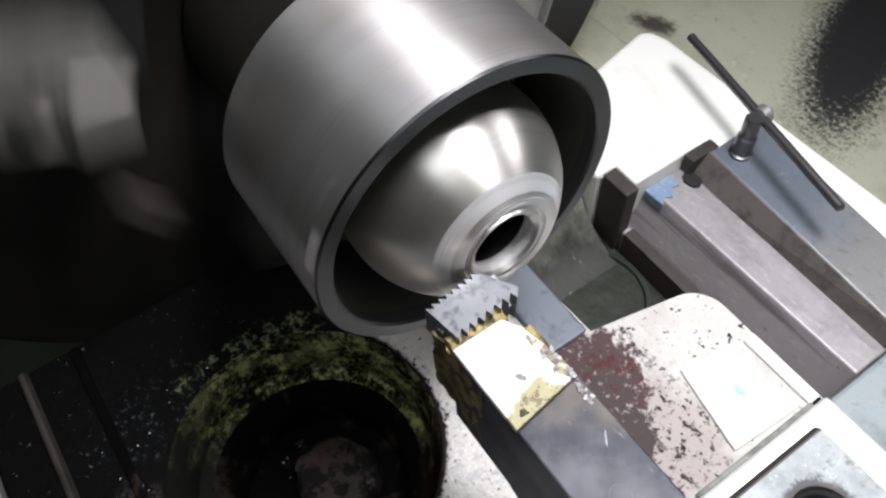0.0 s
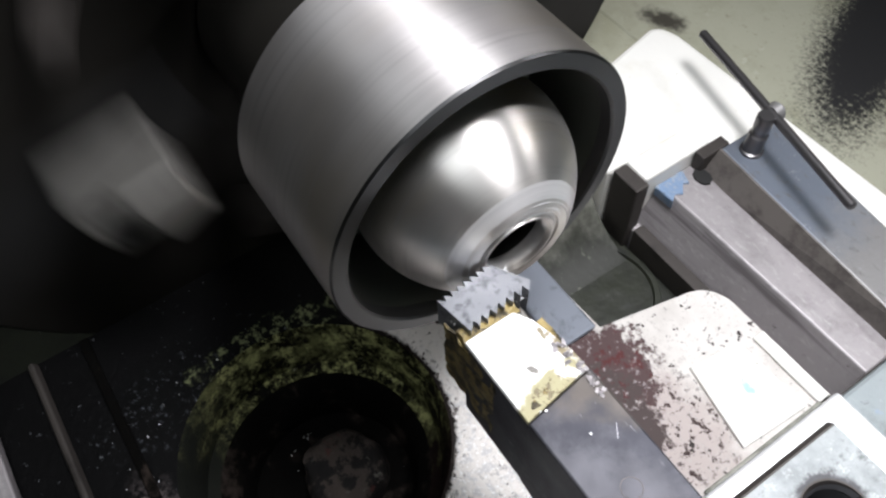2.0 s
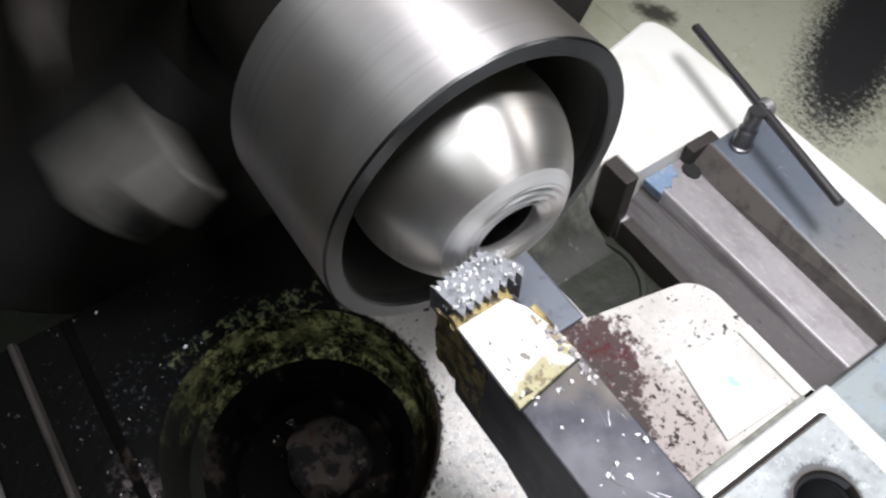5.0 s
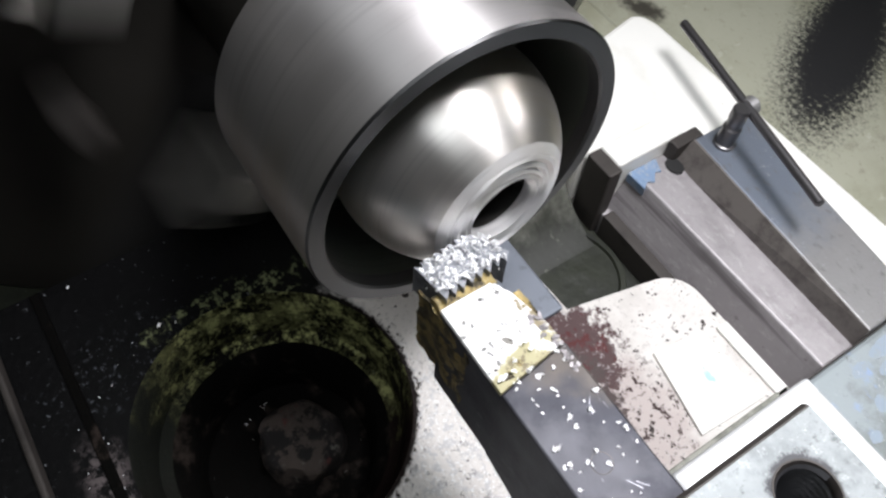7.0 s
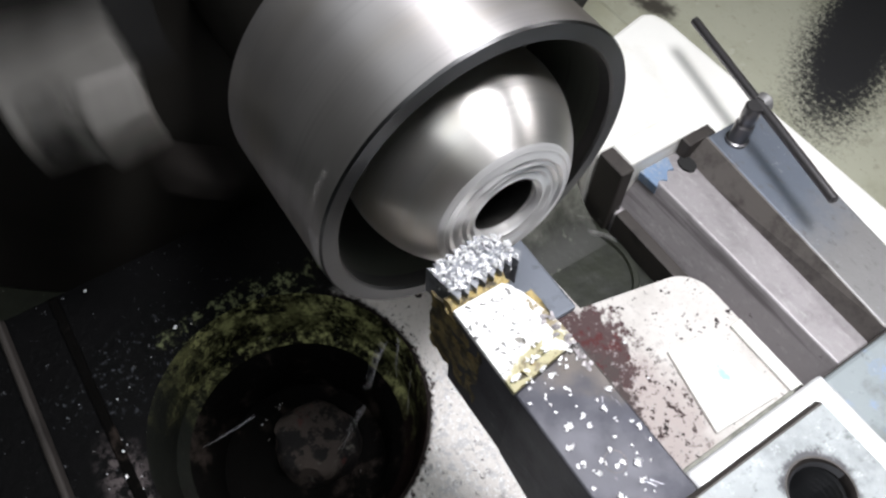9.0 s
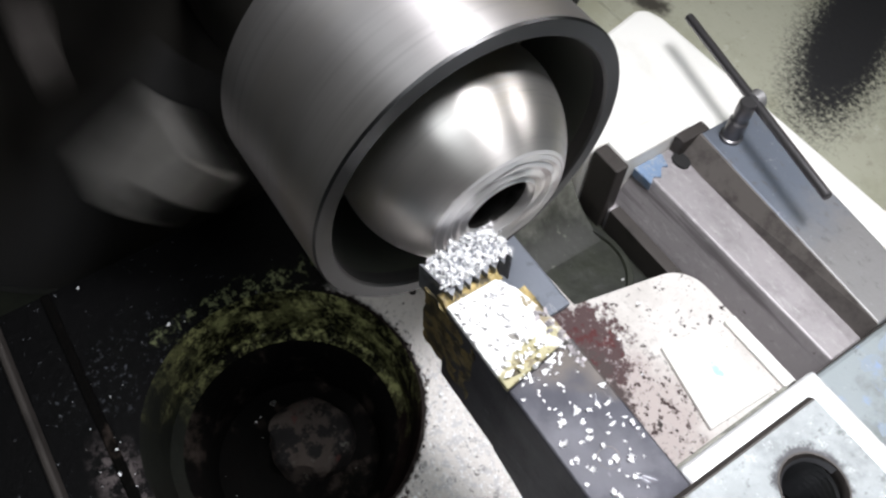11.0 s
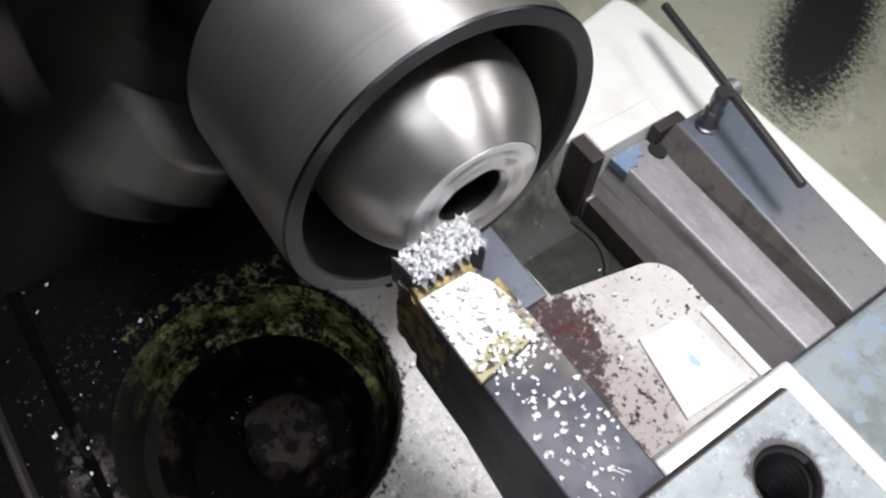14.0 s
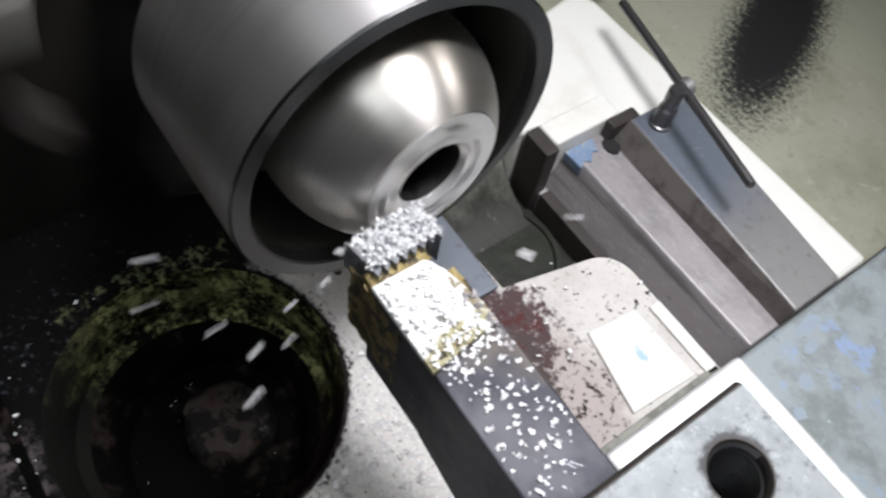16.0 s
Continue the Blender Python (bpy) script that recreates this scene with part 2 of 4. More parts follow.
_m.over(_m.blob((0.022, 0.034, -0.085), (0.016, 0.0140, 0.03), 0.60, 190), (0.095, 0.062, 0.062))
_m.over(_m.blob((0.034, 0.029, -0.085), (0.017, 0.0080, 0.03), 0.7, 170), (0.085, 0.066, 0.064))
_m.over(_m.math("MULTIPLY", _m.step(_m.noise(230, 5, 0.7), 0.54, 0.64), _m.blob((0.024, 0.035, -0.085), (0.015, 0.013, 0.03), 0.5, 150, 0, 0.4)), (0.10, 0.034, 0.034))
_m.over(_m.math("MULTIPLY", _m.step(_m.noise(420, 4, 0.7), 0.57, 0.72), _m.blob((0.024, 0.034, -0.085), (0.020, 0.015, 0.03), 0.4, 150)), (0.42, 0.38, 0.38))
_m.over(_m.math("MULTIPLY", _m.step(_m.noise(330, 4, 0.65), 0.50, 0.60), _m.blob((0.03, -0.02, -0.085), (0.06, 0.014, 0.03), 0.4, 90, 0, 0.4)), (0.56, 0.55, 0.55))
_m.over(_m.math("MULTIPLY", _m.step(_m.noise(800, 4, 0.75), 0.54, 0.62), _m.blob((0.04, -0.025, -0.085), (0.06, 0.022, 0.03), 0.3, 90, 0, 0.4)), (0.84, 0.84, 0.84))
_m.over(_m.math("MULTIPLY", _m.step(_m.noise(190, 7, 0.8), 0.56, 0.63), _m.blob((0.035, -0.028, -0.085), (0.06, 0.020, 0.03), 0.3, 90, 0, 0.4)), (0.33, 0.32, 0.32))
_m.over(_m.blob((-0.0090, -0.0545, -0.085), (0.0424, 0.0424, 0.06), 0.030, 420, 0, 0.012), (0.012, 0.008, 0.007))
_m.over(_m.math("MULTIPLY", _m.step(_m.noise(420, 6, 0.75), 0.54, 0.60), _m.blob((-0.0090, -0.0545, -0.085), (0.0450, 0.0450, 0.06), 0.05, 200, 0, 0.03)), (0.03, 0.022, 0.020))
# Near-black fields: grime and the shadow by chuck and work painted together
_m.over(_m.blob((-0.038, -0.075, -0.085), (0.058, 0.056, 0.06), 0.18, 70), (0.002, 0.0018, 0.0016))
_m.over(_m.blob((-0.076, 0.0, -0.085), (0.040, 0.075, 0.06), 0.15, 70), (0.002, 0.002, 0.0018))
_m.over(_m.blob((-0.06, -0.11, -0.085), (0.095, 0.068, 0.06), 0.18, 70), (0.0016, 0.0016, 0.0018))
_m.over(_m.math("MULTIPLY", _m.step(_m.noise(520, 4, 0.7), 0.58, 0.68), _m.blob((-0.047, -0.085, -0.085), (0.012, 0.022, 0.06), 0.5, 120, 0, 0.5)), (0.07, 0.075, 0.085))
_m.over(_m.math("MULTIPLY", _m.step(_m.noise(640, 4, 0.7), 0.66, 0.70), _m.blob((-0.045, -0.085, -0.085), (0.06, 0.05, 0.06), 0.3, 80)), (0.11, 0.115, 0.125))
_m.over(_m.math("MULTIPLY", _m.step(_m.noise(260, 6, 0.75), 0.44, 0.58), _m.blob((-0.014, -0.101, -0.085), (0.012, 0.006, 0.06), 0.5, 120, 0, 0.6)), (0.10, 0.085, 0.085))
_m.over(_m.math("MULTIPLY", _m.step(_m.noise(300, 4, 0.7), 0.52, 0.64), _m.blob((-0.049, -0.050, -0.085), (0.007, 0.026, 0.05), 0.4, 120)), (0.14, 0.155, 0.08))
_m.bump(_m.noise(300, 6, 0.7), 0.0004).to_rough(_m.noise(90, 5), 0.4, 0.7)
SPECKLE = _m.m
_m = Mat("mossy_pocket_wall", (0.004, 0.0038, 0.003), 0.8, 0.0, 0.08)
_m.over(_m.step(_m.noise(60, 6, 0.75), 0.44, 0.62), (0.15, 0.155, 0.065))
_m.over(_m.step(_m.noise(150, 8, 0.8), 0.48, 0.60), (0.40, 0.41, 0.18))
_m.over(_m.step(_m.noise(330, 6, 0.8), 0.60, 0.70), (0.36, 0.36, 0.24))
_m.over(_m.step(_m.noise(110, 7, 0.8), 0.50, 0.60), (0.006, 0.005, 0.004))
# Wall darker towards -y and on the +x side
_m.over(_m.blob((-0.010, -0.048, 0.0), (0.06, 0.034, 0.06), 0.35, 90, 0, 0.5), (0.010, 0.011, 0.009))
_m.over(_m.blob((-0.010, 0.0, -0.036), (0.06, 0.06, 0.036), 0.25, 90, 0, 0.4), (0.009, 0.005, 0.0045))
_m.bump(_m.noise(260, 6, 0.7), 0.001)
MOSS = _m.m
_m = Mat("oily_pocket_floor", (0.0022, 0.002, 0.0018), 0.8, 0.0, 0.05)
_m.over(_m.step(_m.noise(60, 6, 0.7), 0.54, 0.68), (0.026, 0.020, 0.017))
_m.bump(_m.noise(180, 6, 0.7), 0.0012)
OIL = _m.m
_m = Mat("rusty_boss", (0.045, 0.036, 0.031), 0.7, 0.0, 0.2)
_m.over(_m.step(_m.noise(130, 6, 0.7), 0.46, 0.54), (0.007, 0.006, 0.006))
_m.over(_m.step(_m.noise(210, 6, 0.75), 0.60, 0.68), (0.10, 0.095, 0.085))
_m.over(_m.step(_m.noise(160, 5, 0.7), 0.62, 0.7), (0.06, 0.022, 0.02))
_m.bump(_m.noise(260, 6, 0.7), 0.001)
BOSS = _m.m
# Dark green kept extra dark to carry the sunken floor's shade
_m = Mat("dark_green_floor", (0.020, 0.023, 0.014), 0.45)
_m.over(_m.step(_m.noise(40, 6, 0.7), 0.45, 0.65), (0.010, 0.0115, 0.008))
_m.over(_m.step(_m.noise(500, 4, 0.7), 0.70, 0.74), (0.35, 0.36, 0.34))
_m.bump(_m.noise(150, 5), 0.0005)
FLOOR = _m.m
_m = Mat("blue_grey_ledge", (0.20, 0.22, 0.26), 0.55, 0.3)
_m.over(_m.step(_m.noise(90, 6, 0.7), 0.5, 0.65), (0.13, 0.145, 0.17)).bump(_m.noise(500, 5), 0.0001)
LEDGE = _m.m
_m = Mat("dirty_shaded_shoulder", (0.30, 0.30, 0.26), 0.55)
_m.over(_m.step(_m.noise(60, 6, 0.7), 0.42, 0.62), (0.13, 0.135, 0.11))
# Shading down the curve into the well is put into the paint here
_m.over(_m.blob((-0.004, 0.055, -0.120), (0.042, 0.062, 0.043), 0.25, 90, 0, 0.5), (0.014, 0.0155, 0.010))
_m.over(_m.step(_m.noise(300, 5, 0.7), 0.60, 0.70), (0.10, 0.10, 0.08))
_m.bump(_m.noise(300, 5), 0.0002)
SHOULDER = _m.m
_m = Mat("green_grey_paint", (0.37, 0.37, 0.29), 0.6)
_m.over(_m.step(_m.noise(22, 6, 0.65), 0.42, 0.68), (0.29, 0.29, 0.21))
_m.over(_m.step(_m.noise(300, 6, 0.75), 0.58, 0.70), (0.22, 0.21, 0.15))
_m.over(_m.step(_m.noise(90, 5, 0.7), 0.60, 0.72), (0.46, 0.46, 0.38))
_m.over(_m.blob((-0.100, 0.176, -0.1), (0.010, 0.006, 0.1), 0.6, 120, 20, 0.5), (0.05, 0.045, 0.035))
_m.over(_m.step(_m.noise(60, 7, 0.75), 0.56, 0.70), (0.26, 0.255, 0.19))
_m.over(_m.math("MULTIPLY", _m.blob((-0.036, 0.240, -0.1), (0.0215, 0.066, 0.1), 0.40, 420, 25, 0.35), _m.step(_m.noise(700, 4, 0.75), 0.42, 0.52)), (0.012, 0.012, 0.013))
_m.over(_m.blob((-0.037, 0.243, -0.1), (0.0165, 0.058, 0.1), 0.40, 420, 25, 0.22), (0.012, 0.012, 0.013))
_m.bump(_m.noise(400, 5), 0.0002)
GREEN = _m.m
# Plain black puts the shade of slots and hole bottoms into the colour
BLACK = Mat("plain_black", (0.012, 0.012, 0.012), 0.8).m
DARKROD = Mat("dark_rod_steel", (0.15, 0.145, 0.15), 0.36, 0.85).m

# ---------------------------------------------------------------- mesh helpers


def obj(name, bm, mat, parent=None, label="", smooth=None):
    me = bpy.data.meshes.new(name)
    bmesh.ops.recalc_face_normals(bm, faces=bm.faces)
    bm.to_mesh(me)
    bm.free()
    me.materials.append(mat)
    if smooth:
        for p in me.polygons:
            p.use_smooth = True
        me.set_sharp_from_angle(angle=radians(smooth))
    ob = new(name, me)
    ob.parent = parent
    if label:
        ob["label"] = label
    return ob


def part(name, bm, material, parent, label="", smooth=None):
    return obj(name, bm, material, parent, label, smooth)


def thing(name, label, category, group="", at=None, kind=""):
    ob = new(name)
    ob.empty_display_size = 0.005
    if at is not None:
        ob.matrix_world = at
    return tagged(ob, label, category, group, kind)


def box(x0, x1, y0, y1, z0, z1, bevel=0.0, seg=2, bm=None):
    b = bmesh.new()
    vs = [b.verts.new((x, y, z)) for x in (x0, x1) for y in (y0, y1) for z in (z0, z1)]
    for f in ((0, 1, 3, 2), (4, 6, 7, 5), (0, 4, 5, 1), (2, 3, 7, 6), (0, 2, 6, 4), (1, 5, 7, 3)):
        b.faces.new([vs[i] for i in f])
    if bevel:
        bmesh.ops.bevel(b, geom=b.edges[:], offset=bevel, segments=seg, profile=0.5, affect="EDGES")
    return b


def prism(points, a0, a1, axis="z", bevel=0.0, seg=2):
    """A closed outline pushed from a0 to a1 along an axis. Outline coordinates are the two other axes in order."""
    b = bmesh.new()

    def at(p, a):
        return {"x": (a, p[0], p[1]), "y": (p[0], a, p[1]), "z": (p[0], p[1], a)}[axis]

    lo = [b.verts.new(at(p, a0)) for p in points]
    hi = [b.verts.new(at(p, a1)) for p in points]
    n = len(points)
    b.faces.new(lo)
    b.faces.new(hi)
    for i in range(n):
        b.faces.new((lo[i], lo[(i + 1) % n], hi[(i + 1) % n], hi[i]))
    if bevel:
        bmesh.ops.bevel(b, geom=b.edges[:], offset=bevel, segments=seg, profile=0.5, affect="EDGES")
    return b


def revolve(profile, n=96, closed=True):
    """A ring body round the x axis from (x, radius) pairs."""
    b = bmesh.new()
    rings = []
    for x, r in profile:
        if r < 1e-6:
            rings.append([b.verts.new((x, 0, 0))] * n)
        else:
            rings.append([b.verts.new((x, r * math.cos(2 * math.pi * i / n), r * math.sin(2 * math.pi * i / n))) for i in range(n)])
    count = len(profile)
    for k in range(count if closed else count - 1):
        p, q = rings[k], rings[(k + 1) % count]
        for i in range(n):
            j = (i + 1) % n
            vs = list(dict.fromkeys((p[i], p[j], q[j], q[i])))
            if len(vs) > 2:
                b.faces.new(vs)
    return b


def rod(p, q, r, n=24, bevel=0.0006):
    p, q = Vector(p), Vector(q)
    length = (q - p).length
    b = revolve([(0, 0), (0, r - bevel), (bevel, r), (length - bevel, r), (length, r - bevel), (length, 0)], n, False)
    m = Matrix.Translation(p) @ (q - p).to_track_quat("X", "Z").to_matrix().to_4x4()
    bmesh.ops.transform(b, matrix=m, verts=b.verts)
    return b


# ---------------------------------------------------------------- bed, ways, tray


def slab_with_hole(outline, centre, radius, z_top, z_low, n=72):
    """A flat slab whose top has a round opening; the opening's wall belongs to another part."""
    b = bmesh.new()
    outer = [b.verts.new((x, y, z_top)) for x, y in outline]
    inner = [b.verts.new((centre[0] + radius * math.cos(2 * math.pi * i / n), centre[1] + radius * math.sin(2 * math.pi * i / n), z_top)) for i in range(n)]
    edges = [b.edges.new((loop[i], loop[(i + 1) % len(loop)])) for loop in (outer, inner) for i in range(len(loop))]
    bmesh.ops.triangle_fill(b, edges=edges, use_beauty=True)
    low = [b.verts.new((x, y, z_low)) for x, y in outline]
    for i in range(len(outer)):
        j = (i + 1) % len(outer)
        b.faces.new((outer[i], outer[j], low[j], low[i]))
    return b


def arc(cx, cy, r, a0, a1, n=8):
    return [(cx + r * math.cos(radians(a0 + (a1 - a0) * i / n)), cy + r * math.sin(radians(a0 + (a1 - a0) * i / n))) for i in range(n + 1)]


ground = obj("ground", box(-0.9, 0.9, -0.9, 0.9, -0.215, -0.205), FLOOR)
tagged(ground, "dark oily chip tray under the lathe", "tray", kind="structure")
tray = obj("pavement_tray", box(-0.6, 0.9, 0.1545, 0.9, -0.204, -0.100, 0.002), GREEN)
tagged(tray, "greenish grey painted tray with a black sooty patch", "tray", kind="structure")

POCKET, POCKET_R = (-0.0090, -0.0545), 0.0410
bed = thing("lathe_bed", "pale speckled painted lathe bed casting with a round pocket", "lathe bed")
outline = [(-0.084, -0.20), (0.0692, -0.20), (0.0692, 0.0825)] + arc(0.028, 0.0705, 0.012, 90, 165) + [(0.0095, 0.041), (-0.084, 0.036)]
part("bed_top", slab_with_hole(outline, POCKET, POCKET_R, -0.085, -0.203), SPECKLE, bed, "pale paint, black specks, rust stains and painted shadow")
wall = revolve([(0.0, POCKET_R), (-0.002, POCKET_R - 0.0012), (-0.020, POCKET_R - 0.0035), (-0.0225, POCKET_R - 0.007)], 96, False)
w = part("pocket_wall", wall, MOSS, bed, "green mossy grime on the pocket wall, two sides darker", 40)
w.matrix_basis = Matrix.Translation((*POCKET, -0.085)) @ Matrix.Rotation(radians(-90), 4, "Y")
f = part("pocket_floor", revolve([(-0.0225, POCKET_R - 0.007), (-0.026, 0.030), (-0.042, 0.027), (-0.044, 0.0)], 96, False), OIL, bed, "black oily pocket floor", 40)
f.matrix_basis = w.matrix_basis
g = revolve([(-0.044, 0.015), (-0.036, 0.0135), (-0.034, 0.011), (-0.033, 0.0)], 40, False)
for v in g.verts:
    v.co += Vector(noise.noise_vector(v.co * 160)) * 0.002
h = part("boss", g, BOSS, bed, "rusty uneven boss in the pocket", 60)
h.matrix_basis = Matrix.Translation((POCKET[0] - 0.002, POCKET[1] + 0.006, -0.085)) @ Matrix.Rotation(radians(-90), 4, "Y")
pad = [(0.0365, 0.054), (0.0645, 0.0485), (0.066, 0.0735), (0.0388, 0.0728)]
part("raised_pad", prism(pad, -0.0849, -0.0838, "z", 0.0005), CREAM, bed, "blown white painted pad with a pale blue stain")
part("pad_stain", prism([(0.0515 + 0.0026 * math.cos(a) * (1 + 0.3 * math.sin(3 * a)), 0.0635 + 0.0017 * math.sin(a) * (1 + 0.25 * math.cos(2 * a))) for a in [k * 0.35 for k in range(18)]], -0.0839, -0.08365, "z"), STAIN, bed, "pale blue paint stain")
part("side_strip", prism([(0.0405, 0.0775), (0.0688, 0.0775), (0.0688, 0.0822), (0.0405, 0.0822)], -0.0849, -0.0838, "z", 0.0005), CREAM, bed)
part("edge_lip", box(0.0668, 0.0691, 0.030, 0.0820, -0.0848, -0.0838, 0.0004), SHOULDER, bed, "greenish dirty lip beside the carriage")

ledge = obj("ledge", box(-0.055, 0.0092, 0.0245, 0.0395, -0.0849, -0.0825, 0.001), LEDGE)
tagged(ledge, "narrow blue grey steel ledge on the bed", "ledge")
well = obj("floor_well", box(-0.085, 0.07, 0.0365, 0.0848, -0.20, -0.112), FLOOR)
tagged(well, "dark green sunken floor between bed and way, shade in its colour", "floor", kind="structure")
ring = obj("drain_ring", revolve([(0.0, 0.020), (0.0012, 0.0205), (0.0012, 0.0225), (0.0, 0.023)], 64), FLOOR, None, "", 40)
ring.matrix_world = Matrix.Translation((-0.010, 0.062, -0.112)) @ Matrix.Rotation(radians(-90), 4, "Y")
tagged(ring, "dark raised ring on the dark green floor", "ring")

front = thing("front_way", "dark greasy front guide way of the lathe", "guide way")
part("ridge", prism([(-0.1185, -0.0849), (-0.1175, -0.0822), (-0.1158, -0.0818), (-0.1148, -0.0849)], -0.0835, 0.069, "x", 0.0006), WAYDARK, front, "dark steel ridge")
part("strip", box(-0.0835, 0.069, -0.150, -0.1325, -0.0849, -0.080, 0.0008), WAY, front, "bare steel strip")
part("gutter", box(-0.0835, 0.069, -0.1015, -0.0985, -0.0849, -0.0838, 0.0004), OIL, front, "black greasy gutter")


def bed_way():
    t = thing("bed_way", "worn grey steel guide way of a lathe bed", "guide way")
    part("prism_way", prism([(0.0866, -0.204), (0.0866, -0.1030), (0.0900, -0.1020), (0.0978, -0.0852), (0.1160, -0.0858), (0.1160, -0.204)], -0.0235, 0.0690, "x", 0.0007), WAY, t, "worn mauve grey steel way")
    # Dark plate laid over the pale ledge; the gap's shade is in its colour
    part("side_plate", prism([(-0.0195, -0.204), (0.0690, -0.204), (0.0690, -0.1000), (-0.0195, -0.1000)], 0.0850, 0.0898, "y", 0.0003), WAYDARK, t, "dark side plate with the gap's shade in its colour")
    part("flat_way", prism([(-0.0185, 0.1212), (0.0690, 0.1140), (0.0690, 0.1370), (-0.0185, 0.1470)], -0.204, -0.0770, "z", 0.0007), WAYBLUE, t, "scraped grey flat way, bluish at its end")
    part("end_stop", box(-0.0340, -0.0215, 0.0835, 0.0895, -0.204, -0.0782, 0.0006), WAYDARK, t, "dark end stop")
    part("end_block", box(-0.0344, -0.0236, 0.0896, 0.1210, -0.204, -0.0778, 0.0010), CREAM, t, "dirty cream painted end stop block")
    side = prism([(-0.0186, 0.1143), (0.0690, 0.1118), (0.0690, 0.1142), (-0.0186, 0.1215)], -0.0870, -0.0772, "z")
    for v in side.verts:
        if v.co.z > -0.08 and v.co.y < (0.1140 if v.co.x < 0 else 0.1120) + 0.001:
            v.co.y += 0.0062 if v.co.x < 0 else 0.0020
    # Side face is a darker brown than the way's top
    part("wall_strip", side, BROWN, t, "dark brown side of the flat way")
    # Dark block set at the corner of the flat way
    part("dark_cap", box(-0.0234, -0.0187, 0.1130, 0.1262, -0.0868, -0.0774, 0.0006), WAYDARK, t, "dark corner block")
    part("paint_patch", prism([(-0.0230, 0.0950), (-0.0140, 0.0955), (-0.0165, 0.0985), (-0.0145, 0.1010), (-0.0185, 0.1040), (-0.0170, 0.1065), (-0.0230, 0.1085)], -0.0890, -0.0846, "z", 0.0004), BLUE, t, "chipped blue paint patch")
    # Flat black spot in the corner beside the end block
    part("black_spot", prism([(-0.0165 + 0.004 * math.cos(k * 0.628), 0.1125 + 0.003 * math.sin(k * 0.628)) for k in range(10)], -0.0856, -0.0846, "z"), BLACK, t, "black spot in the way's far corner")
    return t


bed_way()


def carriage_top():
    t = thing("carriage", "worn blue grey painted lathe carriage", "lathe carriage")
    part("apron_top", box(0.0697, 0.40, -0.25, 0.36, -0.204, -0.0800, 0.0015), CARRIAGE, t, "worn blue grey paint")
    # Thin dark strip for the seam at the carriage edge
    part("front_strip", box(0.0693, 0.0697, -0.20, 0.34, -0.10, -0.0806), WAYDARK, t, "dark seam along the front edge")
    rng = random.Random(5)
    for x, y, w, h in ((0.0745, 0.1155, 0.0030, 0.0060), (0.0760, 0.1030, 0.0020, 0.0040), (0.0800, 0.1110, 0.0022, 0.0035), (0.0870, 0.1000, 0.0026, 0.0030), (0.0930, 0.0900, 0.0016, 0.0030)):
        rim = []
        for k in range(20):
            a, j = k * math.pi / 10, 0.9 + 0.18 * math.sin(k * 0.63 + 90 * y) + rng.uniform(-0.07, 0.07)
            rim.append((x + w * j * math.cos(a), y + h * j * math.sin(a)))
        part("paint_patch", prism(rim, -0.0803, -0.07993, "z"), PATCH, t, "pale blue remnant of old paint")
    return t


carriage = carriage_top()


def white_casting():
    t = thing("headstock_foot", "cream painted headstock foot casting beside the ways", "machine casting")
    out = [(-0.0695, 0.0814), (-0.0347, 0.0815), (-0.0347, 0.1212), (-0.0236, 0.1213), (-0.0235, 0.1264), (-0.0188, 0.1264), (-0.0188, 0.1474), (0.0690, 0.1373), (0.0690, 0.1545), (-0.074, 0.1538), (-0.081, 0.1515), (-0.0835, 0.1470)]
    part("casting", prism(out, -0.204, -0.0790, "z", 0.002), CREAM, t, "cream gloss paint")
    curve = [(-0.0695, -0.204), (-0.0695, -0.0790), (-0.0480, -0.0790)] + [(-0.010 - 0.034 * math.cos(radians(a)), -0.0785 - 0.034 * math.sin(radians(a))) for a in range(5, 91, 5)] + [(-0.010, -0.204)]
    part("fillet", prism(curve, 0.0368, 0.0808, "y"), SHOULDER, t, "rounded painted shoulder, shaded by colour towards its foot", 40)
    return t


white_casting()
green_foot = obj("green_foot", box(-0.20, -0.0845, 0.118, 0.1535, -0.204, -0.093, 0.004), GREEN)
tagged(green_foot, "green grey painted casting beside the chuck", "machine casting")
head_wall = obj("wall_headstock", box(-0.30, -0.22, -0.9, 0.9, -0.204, 0.60), GREEN)
tagged(head_wall, "green grey painted headstock wall behind the chuck", "wall", kind="structure")
# Unseen walls and ceiling, added to close in the light round the lathe
room = thing("unseen_room", "unseen dim grey walls added round the lathe", "room", kind="structure")
_r = Mat("dim_room_paint", (0.22, 0.22, 0.21), 0.8)
_r.over(_r.step(_r.noise(3, 4), 0.4, 0.7), (0.14, 0.14, 0.135))
part("wall_back", box(-0.9, 0.9, 0.9, 0.92, -0.205, 1.2), _r.m, room)
part("wall_front", box(-0.9, 0.9, -0.92, -0.9, -0.205, 1.2), _r.m, room)
part("wall_end", box(0.9, 0.92, -0.9, 0.9, -0.205, 1.2), _r.m, room)
part("ceiling", box(-0.9, 0.9, -0.9, 0.9, 1.2, 1.22), _r.m, room)


